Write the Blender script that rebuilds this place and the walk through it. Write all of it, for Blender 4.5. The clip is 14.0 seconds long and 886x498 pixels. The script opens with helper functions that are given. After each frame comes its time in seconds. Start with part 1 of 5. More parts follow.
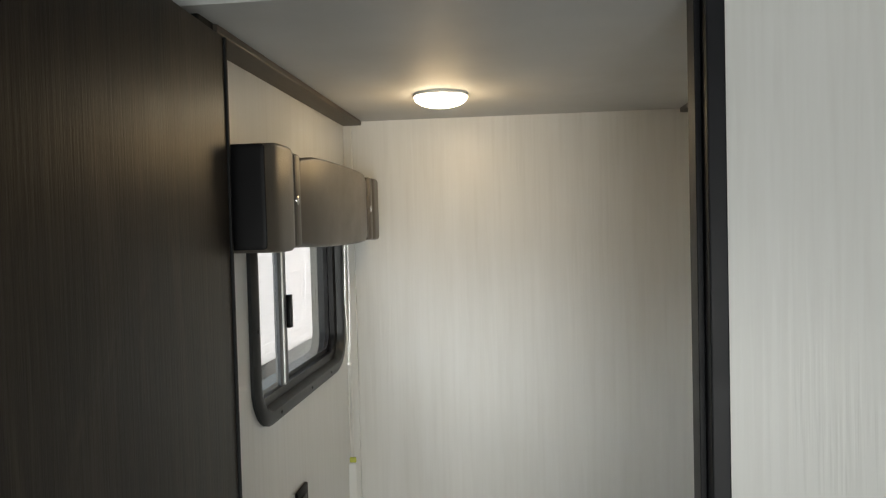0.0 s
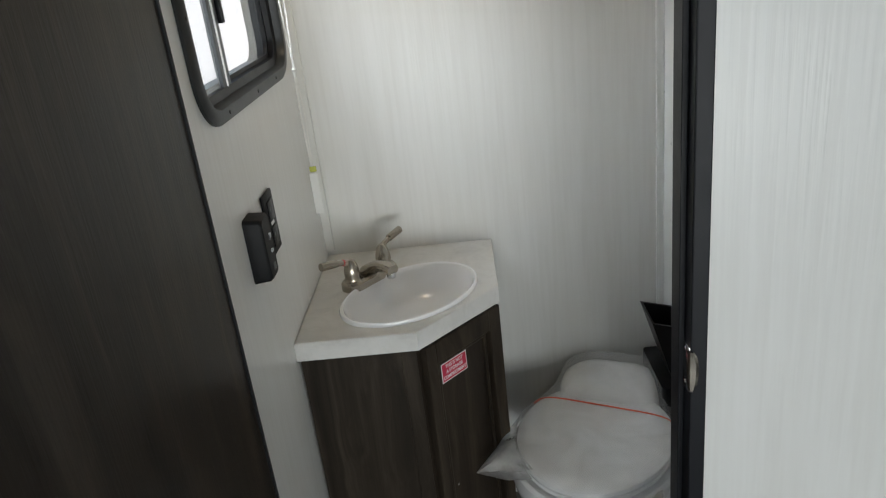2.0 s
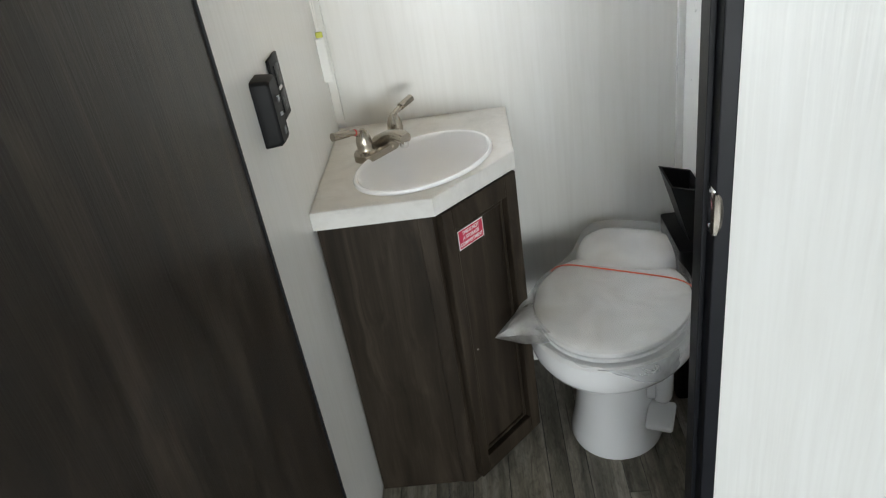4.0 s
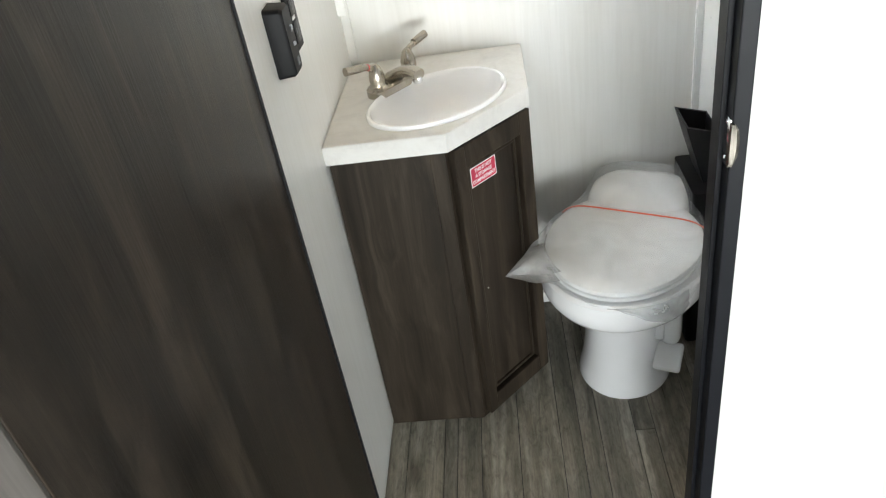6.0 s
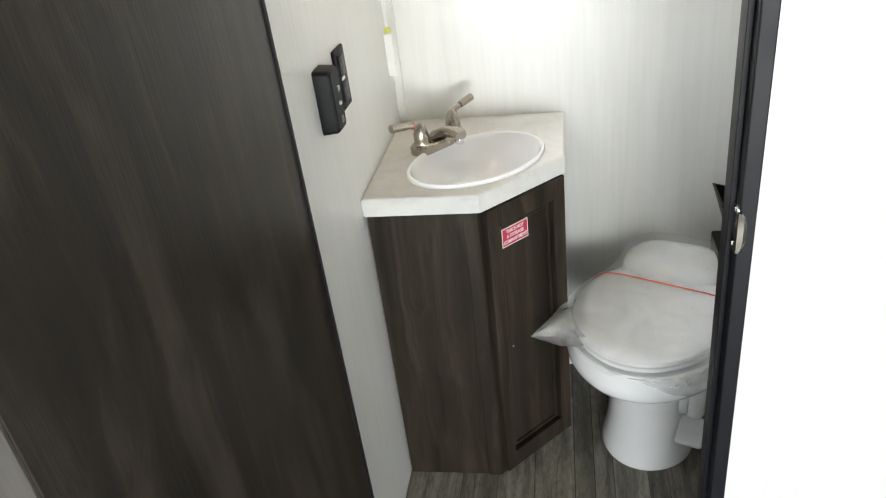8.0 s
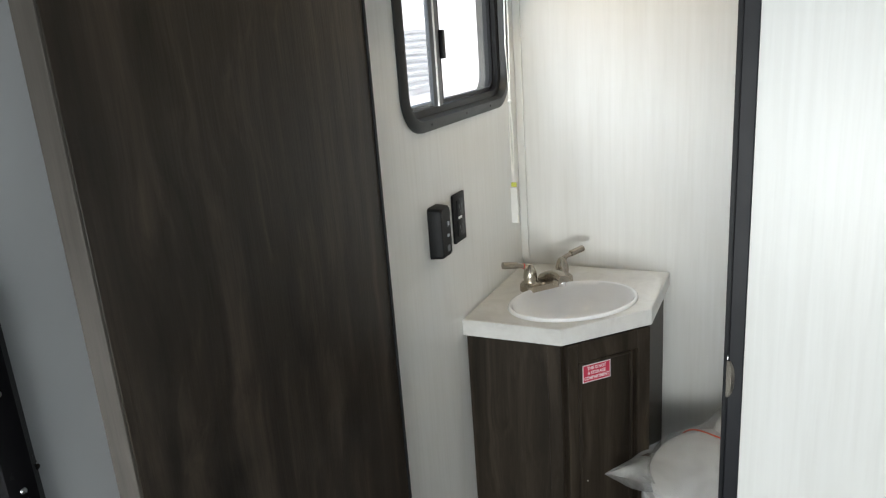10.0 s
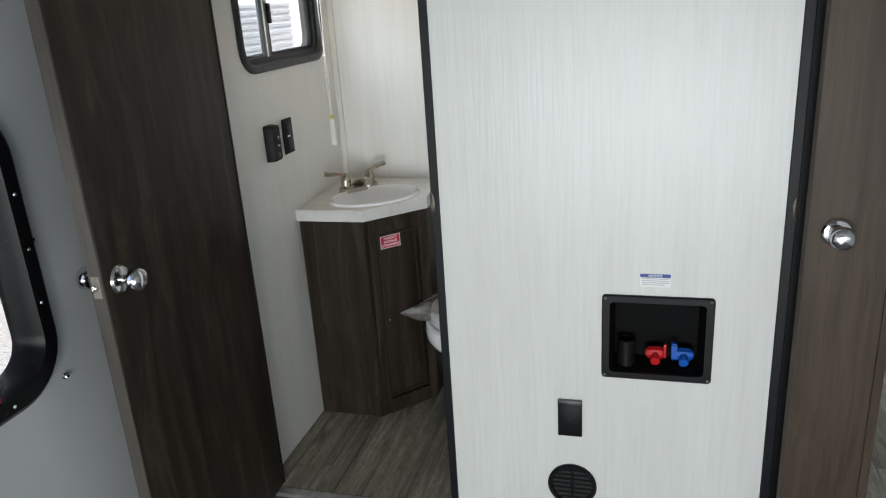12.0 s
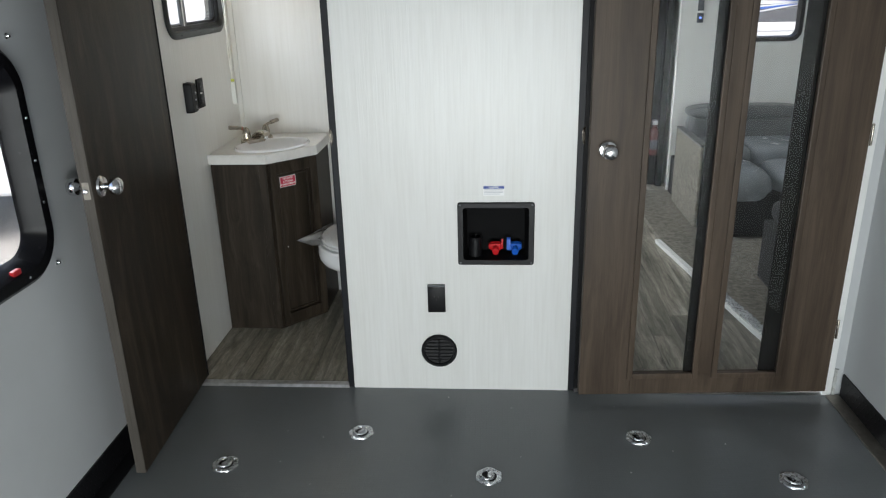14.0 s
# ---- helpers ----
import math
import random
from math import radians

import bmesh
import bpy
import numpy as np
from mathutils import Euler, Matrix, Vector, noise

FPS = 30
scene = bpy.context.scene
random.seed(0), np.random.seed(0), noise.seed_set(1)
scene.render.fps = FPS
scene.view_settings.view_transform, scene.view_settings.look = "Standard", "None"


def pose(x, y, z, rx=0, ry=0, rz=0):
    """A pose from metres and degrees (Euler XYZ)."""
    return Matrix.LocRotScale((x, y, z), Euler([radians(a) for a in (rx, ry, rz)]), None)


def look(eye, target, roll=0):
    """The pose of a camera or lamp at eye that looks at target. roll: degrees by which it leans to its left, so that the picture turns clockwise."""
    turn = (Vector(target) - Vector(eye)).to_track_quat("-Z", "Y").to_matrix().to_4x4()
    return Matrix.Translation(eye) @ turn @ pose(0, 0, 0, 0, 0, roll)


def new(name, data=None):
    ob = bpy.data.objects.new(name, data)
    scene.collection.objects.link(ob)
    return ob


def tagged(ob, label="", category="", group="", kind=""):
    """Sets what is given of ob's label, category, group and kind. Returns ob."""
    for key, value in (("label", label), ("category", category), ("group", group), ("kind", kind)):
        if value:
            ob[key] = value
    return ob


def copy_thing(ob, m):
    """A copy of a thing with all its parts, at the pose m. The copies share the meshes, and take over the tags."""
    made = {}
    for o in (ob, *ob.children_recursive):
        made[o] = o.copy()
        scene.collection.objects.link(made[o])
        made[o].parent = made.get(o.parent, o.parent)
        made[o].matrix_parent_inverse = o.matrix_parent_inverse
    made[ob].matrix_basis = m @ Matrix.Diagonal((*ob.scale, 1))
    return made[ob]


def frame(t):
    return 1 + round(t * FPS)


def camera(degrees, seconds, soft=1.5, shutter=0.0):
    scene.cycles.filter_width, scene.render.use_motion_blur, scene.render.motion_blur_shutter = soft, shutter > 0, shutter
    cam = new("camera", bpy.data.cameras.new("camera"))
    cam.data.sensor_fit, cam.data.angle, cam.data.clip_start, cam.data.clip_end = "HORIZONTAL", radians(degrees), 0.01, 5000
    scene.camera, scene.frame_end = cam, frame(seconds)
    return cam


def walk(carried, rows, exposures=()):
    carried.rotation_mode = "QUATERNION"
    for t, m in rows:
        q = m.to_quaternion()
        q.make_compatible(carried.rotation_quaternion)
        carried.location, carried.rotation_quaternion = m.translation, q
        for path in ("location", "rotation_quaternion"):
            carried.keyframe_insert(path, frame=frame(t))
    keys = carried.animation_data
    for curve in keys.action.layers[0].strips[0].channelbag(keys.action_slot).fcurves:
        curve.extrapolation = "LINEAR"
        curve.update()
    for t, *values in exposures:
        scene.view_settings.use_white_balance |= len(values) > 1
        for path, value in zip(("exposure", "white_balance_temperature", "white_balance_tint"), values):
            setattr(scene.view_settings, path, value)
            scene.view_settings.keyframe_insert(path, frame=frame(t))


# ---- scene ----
cam = camera(62.1, 14.0, soft=1.2)
PATH = [
    (0, (-0.25, -0.905, 1.696), (-0.448, 1.085, 1.636), -1.5),
    (0.5, (-0.273, -0.878, 1.665), (-0.345, 1.11, 1.458), -1.9),
    (1, (-0.285, -0.871, 1.638), (-0.331, 1.083, 1.212), -3.3),
    (1.5, (-0.292, -0.861, 1.601), (-0.356, 1.039, 0.981), -5.1),
    (2, (-0.287, -0.852, 1.581), (-0.38, 1.001, 0.833), -6.8),
    (2.5, (-0.293, -0.854, 1.557), (-0.414, 0.962, 0.729), -8.1),
    (3, (-0.297, -0.848, 1.54), (-0.442, 0.926, 0.629), -9.1),
    (3.2, (-0.299, -0.848, 1.529), (-0.45, 0.912, 0.591), -9.4),
    (5.5, (-0.305, -0.876, 1.512), (-0.475, 0.806, 0.444), -8.8),
    (6, (-0.308, -0.875, 1.498), (-0.507, 0.777, 0.387), -9.5),
    (6.5, (-0.305, -0.878, 1.488), (-0.519, 0.743, 0.336), -9.7),
    (7, (-0.301, -0.884, 1.499), (-0.524, 0.733, 0.343), -9.7),
    (7.5, (-0.285, -0.899, 1.519), (-0.545, 0.759, 0.431), -8.1),
    (8, (-0.244, -0.904, 1.536), (-0.581, 0.803, 0.55), -7.1),
    (8.5, (-0.163, -0.893, 1.563), (-0.646, 0.842, 0.694), -6.5),
    (8.7, (-0.128, -0.873, 1.576), (-0.695, 0.86, 0.754), -6.3),
    (10.8, (0.229, -1.355, 1.562), (-0.625, 0.38, 1.054), -3.7),
    (11, (0.3, -1.424, 1.568), (-0.498, 0.33, 1.034), -3.6),
    (11.5, (0.47, -1.649, 1.564), (-0.177, 0.15, 0.976), -3.3),
    (12, (0.53, -1.843, 1.554), (0.008, -0.025, 0.907), -3.7),
    (12.5, (0.503, -2.058, 1.559), (0.132, -0.211, 0.888), -4.2),
    (13, (0.506, -2.231, 1.551), (0.257, -0.37, 0.863), -3.5),
    (13.5, (0.556, -2.41, 1.545), (0.374, -0.541, 0.858), -2.4),
    (14, (0.567, -2.598, 1.553), (0.428, -0.724, 0.867), -1.4),
]
walk(cam, [(t, look(eye, target, roll)) for t, eye, target, roll in PATH], exposures=((0, 0.82, 6900, 10), (0.5, 0.80, 6850, 10), (1, 0.86, 6680, 10), (1.5, 0.94, 6550, 10), (2, 1.06, 6500, 10), (3, 1.42, 6500, 10), (5.5, 2.1, 6550, 10), (6.5, 2.45, 6600, 10), (8, 2.22, 6600, 10), (8.5, 2.04, 6550, 10), (11, 1.45, 6500, 10), (12, 1.25, 6450, 10), (14, 1.29, 6450, 10)))

# ---- world, sun, large lights ----
world = bpy.data.worlds.new("World")
scene.world = world
world.use_nodes = True
wn = world.node_tree.nodes
sky = wn.new("ShaderNodeTexSky")
sky.sky_type = "NISHITA"
sky.sun_disc = False
sky.sun_elevation = radians(48)
sky.sun_rotation = radians(135)
sky.air_density, sky.dust_density = 1.0, 4.0
world.node_tree.links.new(sky.outputs[0], wn["Background"].inputs[0])
wn["Background"].inputs[1].default_value = 0.15


def lamp(name, kind, m, energy, color, size=None, size_y=None):
    data = bpy.data.lights.new(name, kind)
    data.energy, data.color = energy, color
    if kind == "AREA":
        data.shape, data.size, data.size_y = "RECTANGLE", size, size_y
    ob = new(name, data)
    ob.matrix_world = m
    return ob


sun = lamp("sun", "SUN", look((7, -7, 10), (0, 0, 0)), 1.5, (1.0, 0.97, 0.92))
sun.data.angle = radians(25)
# daylight: open ramp doorway, garage side windows, bath window
lamp("ramp_daylight", "AREA", look((0.58, -4.45, 0.58), (0.58, 0, 0.38)), 46, (0.935, 0.99, 0.985), 2.3, 1.0)
lamp("window_skylight", "AREA", look((-2.0, 0.40, 2.42), (-0.4, 0.66, 1.20)), 46, (0.88, 0.95, 1.0), 2.4, 1.5)
# fill lamp added at an unseen west opening to brighten the living room
lamp("living_fill", "AREA", look((-0.55, 2.2, 1.4), (1.6, 2.2, 0.6)), 22, (0.95, 0.98, 1.0), 1.0, 0.8)
bulb = bpy.data.lights.new("ceiling_bulb", "POINT")
bulb.energy, bulb.color, bulb.shadow_soft_size = 0.42, (1.0, 0.69, 0.34), 0.05
bulb_ob = new("ceiling_bulb", bulb)
bulb_ob.location = (-0.40, 0.64, 1.885)

# ---- materials ----


class Mat:
    """A node material with short-hand for the usual chains."""

    def __init__(self, name, rough=0.5, metal=0.0, color=(0.5, 0.5, 0.5), spec=0.5):
        self.m = bpy.data.materials.new(name)
        self.m.use_nodes = True
        self.t = self.m.node_tree
        self.p = self.t.nodes["Principled BSDF"]
        self.p.inputs["Base Color"].default_value = (*color, 1)
        self.p.inputs["Roughness"].default_value = rough
        self.p.inputs["Metallic"].default_value = metal
        self.p.inputs["Specular IOR Level"].default_value = spec

    def node(self, kind, **inputs):
        n = self.t.nodes.new(kind)
        for key, value in inputs.items():
            n.inputs[key.replace("_", " ")].default_value = value
        return n

    def link(self, a, b):
        self.t.links.new(a, b)

    def coords(self, scale, local=True, shift=False):
        """Metre coordinates scaled by axis; shift: moved by the object's random number."""
        src = self.node("ShaderNodeTexCoord").outputs["Object"] if local else self.node("ShaderNodeNewGeometry").outputs["Position"]
        if shift:
            rnd = self.node("ShaderNodeObjectInfo").outputs["Random"]
            mul = self.node("ShaderNodeMath")
            mul.operation = "MULTIPLY"
            mul.inputs[1].default_value = 37.0
            self.link(rnd, mul.inputs[0])
            add = self.node("ShaderNodeVectorMath")
            add.operation = "ADD"
            self.link(src, add.inputs[0])
            self.link(mul.outputs[0], add.inputs[1])
            src = add.outputs[0]
        mp = self.node("ShaderNodeMapping")
        mp.inputs["Scale"].default_value = scale
        self.link(src, mp.inputs["Vector"])
        return mp.outputs[0]

    def noise(self, vec, scale=1.0, detail=4.0, rough=0.6, distort=0.0):
        n = self.node("ShaderNodeTexNoise", Scale=scale, Detail=detail, Roughness=rough, Distortion=distort)
        self.link(vec, n.inputs["Vector"])
        return n.outputs["Fac"]

    def ramp(self, fac, stops):
        r = self.node("ShaderNodeValToRGB")
        el = r.color_ramp.elements
        while len(el) < len(stops):
            el.new(0.5)
        for e, (pos, col) in zip(el, stops):
            e.position, e.color = pos, (*col, 1)
        self.link(fac, r.inputs[0])
        return r.outputs[0]

    def mix(self, a, b, fac, mode="MULTIPLY"):
        n = self.node("ShaderNodeMix")
        n.data_type, n.blend_type = "RGBA", mode
        n.inputs[0].default_value = fac if isinstance(fac, float) else 1.0
        if not isinstance(fac, float):
            self.link(fac, n.inputs[0])
        self.link(a, n.inputs[6])
        if isinstance(b, tuple):
            n.inputs[7].default_value = (*b, 1)
        else:
            self.link(b, n.inputs[7])
        return n.outputs[2]

    def color(self, out):
        self.link(out, self.p.inputs["Base Color"])

    def rough(self, fac, lo, hi):
        mr = self.node("ShaderNodeMapRange")
        mr.inputs["To Min"].default_value, mr.inputs["To Max"].default_value = lo, hi
        self.link(fac, mr.inputs["Value"])
        self.link(mr.outputs[0], self.p.inputs["Roughness"])

    def bump(self, fac, strength, dist=0.001):
        b = self.node("ShaderNodeBump", Strength=strength, Distance=dist)
        self.link(fac, b.inputs["Height"])
        self.link(b.outputs[0], self.p.inputs["Normal"])


def plain(name, color, rough=0.5, metal=0.0, vary=0.12, scale=9.0, bump=0.15, spec=0.5):
    """A plain finish with soft uneven tone and a fine grain."""
    m = Mat(name, rough, metal, color, spec)
    v = m.coords((1, 1, 1))
    big = m.noise(v, scale, 3)
    lo, hi = [tuple(c * (1 + s * vary) for c in color) for s in (-1, 1)]
    m.color(m.ramp(big, [(0.3, lo), (0.7, hi)]))
    m.rough(m.noise(v, scale * 2.3, 4), max(rough - 0.08, 0.03), rough + 0.08)
    m.bump(m.noise(v, 600, 2), bump, 0.0004)
    return m.m


def streaked(name, lo, mid, hi, rough, grain="z", fine=260.0, broad=26.0, bump=0.25, dist=0.0006):
    """Wall covering with fine streaks along one axis."""
    m = Mat(name, rough)
    ax = "xyz".index(grain)

    def sc(a, b):
        return tuple(b if i == ax else a for i in range(3))

    f1 = m.noise(m.coords(sc(fine, 4.0), False), 1, 2, 0.5)
    f2 = m.noise(m.coords(sc(broad, 1.3), False), 1, 5, 0.65)
    where = m.noise(m.coords(sc(5.0, 2.0), False), 1, 2)
    c1 = m.ramp(f1, [(0.3, lo), (0.5, mid), (0.7, hi)])
    c2 = m.ramp(f2, [(0.3, (0.92, 0.915, 0.90)), (0.7, (1, 1, 1))])
    m.color(m.mix(c1, c2, 0.8))
    m.rough(f2, rough - 0.06, rough + 0.08)
    ridge = m.ramp(f1, [(0.42, (0, 0, 0)), (0.60, (1, 1, 1))])
    ridge = m.mix(ridge, m.ramp(where, [(0.35, (0.25, 0.25, 0.25)), (0.62, (1, 1, 1))]), 1.0)
    m.bump(ridge, bump, dist)
    return m.m


def wood(name, dark, mid, light, rough, grain="z", local=True, shift=False, knots=False, bump=0.2, wave=1.0, spec=0.28):
    """Printed wood: long wavy figure, fine pores, broad tone."""
    m = Mat(name, rough, spec=spec)
    ax = "xyz".index(grain)

    def sc(a, b):
        return tuple(b if i == ax else a for i in range(3))

    warp = m.noise(m.coords(sc(5, 2.2), local, shift), 1, 2, 0.5, 0.4)
    base = m.coords(sc(22, 1.3), local, shift)
    add = m.node("ShaderNodeVectorMath")
    add.operation = "MULTIPLY_ADD"
    add.inputs[1].default_value = (0.9 * wave,) * 3
    m.link(warp, add.inputs[0])
    m.link(base, add.inputs[2])
    fig = m.noise(add.outputs[0], 1.0, 6, 0.62, 0.35)
    pores = m.noise(m.coords(sc(230, 6), local, shift), 1, 4, 0.65)
    tone = m.noise(m.coords(sc(3.2, 0.8), local, shift), 1, 2)
    c = m.ramp(fig, [(0.28, dark), (0.5, mid), (0.72, light)])
    c = m.mix(c, m.ramp(pores, [(0.3, (0.66, 0.64, 0.62)), (0.55, (1, 1, 1))]), 0.55)
    c = m.mix(c, m.ramp(tone, [(0.3, (0.8, 0.79, 0.78)), (0.7, (1.12, 1.1, 1.08))]), 0.8)
    if knots:
        kn = m.node("ShaderNodeTexVoronoi", Scale=1.0)
        m.link(m.coords(sc(9, 2.6), local, shift), kn.inputs["Vector"])
        c = m.mix(c, m.ramp(kn.outputs["Distance"], [(0.05, (0.28, 0.25, 0.22)), (0.2, (1, 1, 1))]), 0.8)
        crack = m.noise(m.coords(sc(60, 1.6), local, shift), 1, 2, 0.5, 0.6)
        c = m.mix(c, m.ramp(crack, [(0.25, (0.16, 0.145, 0.13)), (0.30, (1, 1, 1))]), 0.9)
        worn = m.noise(m.coords(sc(70, 22), local, shift), 1, 6, 0.75, 0.8)
        c = m.mix(c, m.ramp(worn, [(0.34, (0.55, 0.54, 0.52)), (0.5, (1, 1, 1)), (0.66, (1.35, 1.33, 1.28))]), 0.75)
        rnd = m.node("ShaderNodeObjectInfo").outputs["Random"]
        c = m.mix(c, m.ramp(rnd, [(0.0, (0.80, 0.80, 0.79)), (1.0, (1.08, 1.07, 1.05))]), 1.0)
    m.color(c)
    m.rough(fig, rough - 0.06, rough + 0.1)
    m.bump(pores, bump, 0.0004)
    return m.m


WALL = streaked("wall_covering", (0.684, 0.683, 0.665), (0.708, 0.709, 0.692), (0.722, 0.724, 0.709), 0.34, "z", 100.0, 12.0, 0.2, 0.0009)
GARAGE_WALL = plain("grey_wall_panel", (0.49, 0.505, 0.515), 0.4, vary=0.03, scale=3, bump=0.05)
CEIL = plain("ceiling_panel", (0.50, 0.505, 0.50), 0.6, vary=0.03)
# dark colour keeps the unseen garage ceiling and rear wall from bouncing light
UNSEEN_DARK = plain("unseen_dark_panel", (0.22, 0.225, 0.23), 0.6, vary=0.04)
DARK_WOOD = wood("dark_wood", (0.0085, 0.0062, 0.0043), (0.025, 0.0185, 0.0131), (0.068, 0.052, 0.038), 0.36, bump=0.9, wave=2.6, spec=0.2)
VANITY_WOOD = wood("vanity_wood", (0.0095, 0.0072, 0.0052), (0.025, 0.0190, 0.0136), (0.056, 0.044, 0.032), 0.45, wave=2.2, spec=0.2)
PATIO_WOOD = wood("patio_wood", (0.042, 0.030, 0.0215), (0.070, 0.051, 0.0365), (0.102, 0.076, 0.056), 0.42)
EDGE_WOOD = wood("edge_wood", (0.048, 0.043, 0.037), (0.070, 0.063, 0.055), (0.098, 0.089, 0.078), 0.55)
PLANK = wood("plank", (0.10, 0.093, 0.078), (0.25, 0.235, 0.200), (0.50, 0.475, 0.42), 0.42, "y", False, True, True, 0.3)
CROWN = wood("crown_wood", (0.05, 0.042, 0.034), (0.085, 0.072, 0.06), (0.13, 0.11, 0.09), 0.45, "y")
BLACK = plain("black_plastic", (0.007, 0.007, 0.008), 0.36, bump=0.2, spec=0.2)
BLACK_SOFT = plain("black_vinyl_trim", (0.006, 0.006, 0.007), 0.5, bump=0.2, spec=0.22)
JAMB = plain("blue_black_vinyl", (0.008, 0.0086, 0.0115), 0.45, bump=0.2, spec=0.22)
GLOSS_BLACK = plain("satin_black_paint", (0.005, 0.005, 0.006), 0.25, bump=0.05, spec=0.09)
RECESS = plain("matt_black_plastic", (0.005, 0.005, 0.0055), 0.75, spec=0.1)
DULL_METAL = plain("dull_metal", (0.27, 0.25, 0.22), 0.45, 1.0, vary=0.15, scale=40)
SLATE = plain("dark_recess", (0.008, 0.008, 0.009), 0.5)
CHROME = plain("chrome", (0.72, 0.72, 0.73), 0.14, 1.0, vary=0.06, bump=0.05)
NICKEL = plain("brushed_nickel", (0.42, 0.38, 0.325), 0.25, 1.0, vary=0.08, bump=0.25)
ZINC = plain("zinc_plate", (0.62, 0.64, 0.66), 0.28, 1.0, vary=0.2, scale=60, bump=0.4)
ALU = plain("aluminium", (0.66, 0.66, 0.66), 0.3, 1.0, vary=0.1, scale=30, bump=0.3)
WHITE_PL = plain("white_plastic", (0.74, 0.74, 0.72), 0.35, vary=0.02)
PORCELAIN = plain("porcelain", (0.88, 0.89, 0.91), 0.09, vary=0.01, bump=0.02)
SEAT_PL = plain("toilet_plastic", (0.80, 0.81, 0.82), 0.22, vary=0.01, bump=0.03)
PALE_TRIM = plain("pale_trim", (0.78, 0.785, 0.775), 0.3, vary=0.03)
RED_PL = plain("red_plastic", (0.50, 0.012, 0.016), 0.32)
EXT_RED = plain("dull_red_paint", (0.085, 0.02, 0.018), 0.4)
BLUE_PL = plain("blue_plastic", (0.012, 0.10, 0.48), 0.32)
RED_LABEL = plain("red_label", (0.50, 0.02, 0.06), 0.4, vary=0.04)
CAULK = plain("pale_caulk", (0.55, 0.56, 0.54), 0.7, vary=0.3, scale=60, bump=1.0)
DEEP_BLUE = plain("slate_grey_paint", (0.07, 0.075, 0.09), 0.3)
BLUE_LABEL = plain("blue_label", (0.03, 0.07, 0.30), 0.45)
GREY_PRINT = plain("grey_print", (0.40, 0.42, 0.46), 0.5)
WHITE_LABEL = plain("white_label", (0.80, 0.80, 0.80), 0.45, vary=0.01)
YELLOW = plain("yellow_band", (0.50, 0.52, 0.08), 0.5)
CORD = plain("white_cord", (0.72, 0.71, 0.68), 0.7)
ORANGE = plain("orange_band", (0.72, 0.10, 0.045), 0.5)
WINDOW_FRAME = plain("dark_grey_metal", (0.015, 0.017, 0.018), 0.42, bump=0.15)
GREY_SASH = plain("grey_sash", (0.075, 0.082, 0.09), 0.35, bump=0.1)
SIDING = plain("white_siding", (0.72, 0.74, 0.76), 0.4, vary=0.04)
LOUVRE = plain("grey_louvre", (0.36, 0.38, 0.40), 0.5)
GRAVEL = plain("gravel", (0.36, 0.35, 0.33), 0.9, vary=0.35, scale=30, bump=1.0)
CARPET = plain("speckled_carpet", (0.20, 0.185, 0.155), 0.85, vary=0.45, scale=42, bump=0.8)
BEIGE_EDGE = plain("metal_sill", (0.55, 0.55, 0.55), 0.35, 0.8, vary=0.2, scale=40)


def leather(name, color, rough, pebble=0.25):
    m = Mat(name, rough, color=color)
    v = m.coords((1, 1, 1))
    cell = m.node("ShaderNodeTexVoronoi", Scale=420.0)
    m.link(v, cell.inputs["Vector"])
    m.color(m.ramp(m.noise(v, 7, 4), [(0.3, tuple(c * 0.85 for c in color)), (0.7, tuple(c * 1.15 for c in color))]))
    m.rough(m.noise(v, 18, 3), rough - 0.08, rough + 0.1)
    m.bump(cell.outputs["Distance"], pebble, 0.0005)
    return m.m


def rubber_sheet():
    """Dark sheet floor with a fine pressed grid and soft scuffs."""
    m = Mat("floor_sheet", 0.26)
    v = m.coords((1, 1, 1), False)
    m.color(m.ramp(m.noise(v, 1.6, 4), [(0.3, (0.122, 0.130, 0.134)), (0.7, (0.138, 0.146, 0.150))]))
    m.rough(m.noise(v, 2.2, 4, 0.6), 0.20, 0.30)
    grid = m.node("ShaderNodeTexBrick", Scale=1.0, Mortar_Size=0.0016, Mortar_Smooth=1.0, Brick_Width=0.020, Row_Height=0.012)
    grid.offset = 0.0
    m.link(v, grid.inputs["Vector"])
    m.bump(grid.outputs["Fac"], 0.35, 0.0006)
    return m.m


RUBBER = rubber_sheet()
VALANCE = leather("valance_vinyl", (0.080, 0.067, 0.053), 0.40)
SOFA = leather("grey_leather", (0.23, 0.25, 0.27), 0.24, 0.04)
SOFA_BACK = leather("slate_leather", (0.10, 0.105, 0.11), 0.35, 0.04)
# near-black stands for upholstery in shade
SOFA_SHADED = leather("shaded_upholstery", (0.010, 0.010, 0.011), 0.65, 0.0)


def laminate():
    m = Mat("counter_laminate", 0.3)
    v = m.coords((1, 1, 1))
    a = m.noise(v, 7, 6, 0.6, 1.2)
    b = m.noise(v, 22, 5, 0.7, 0.6)
    c = m.ramp(a, [(0.3, (0.58, 0.57, 0.55)), (0.5, (0.67, 0.66, 0.635)), (0.72, (0.72, 0.72, 0.71))])
    m.color(m.mix(c, m.ramp(b, [(0.32, (0.86, 0.855, 0.85)), (0.5, (1, 1, 1))]), 0.6))
    return m.m


LAMINATE = laminate()


def glass(name, color=(1, 1, 1), rough=0.0):
    m = Mat(name, rough, color=color)
    m.p.inputs["Transmission Weight"].default_value = 1.0
    m.p.inputs["IOR"].default_value = 1.45
    return m.m


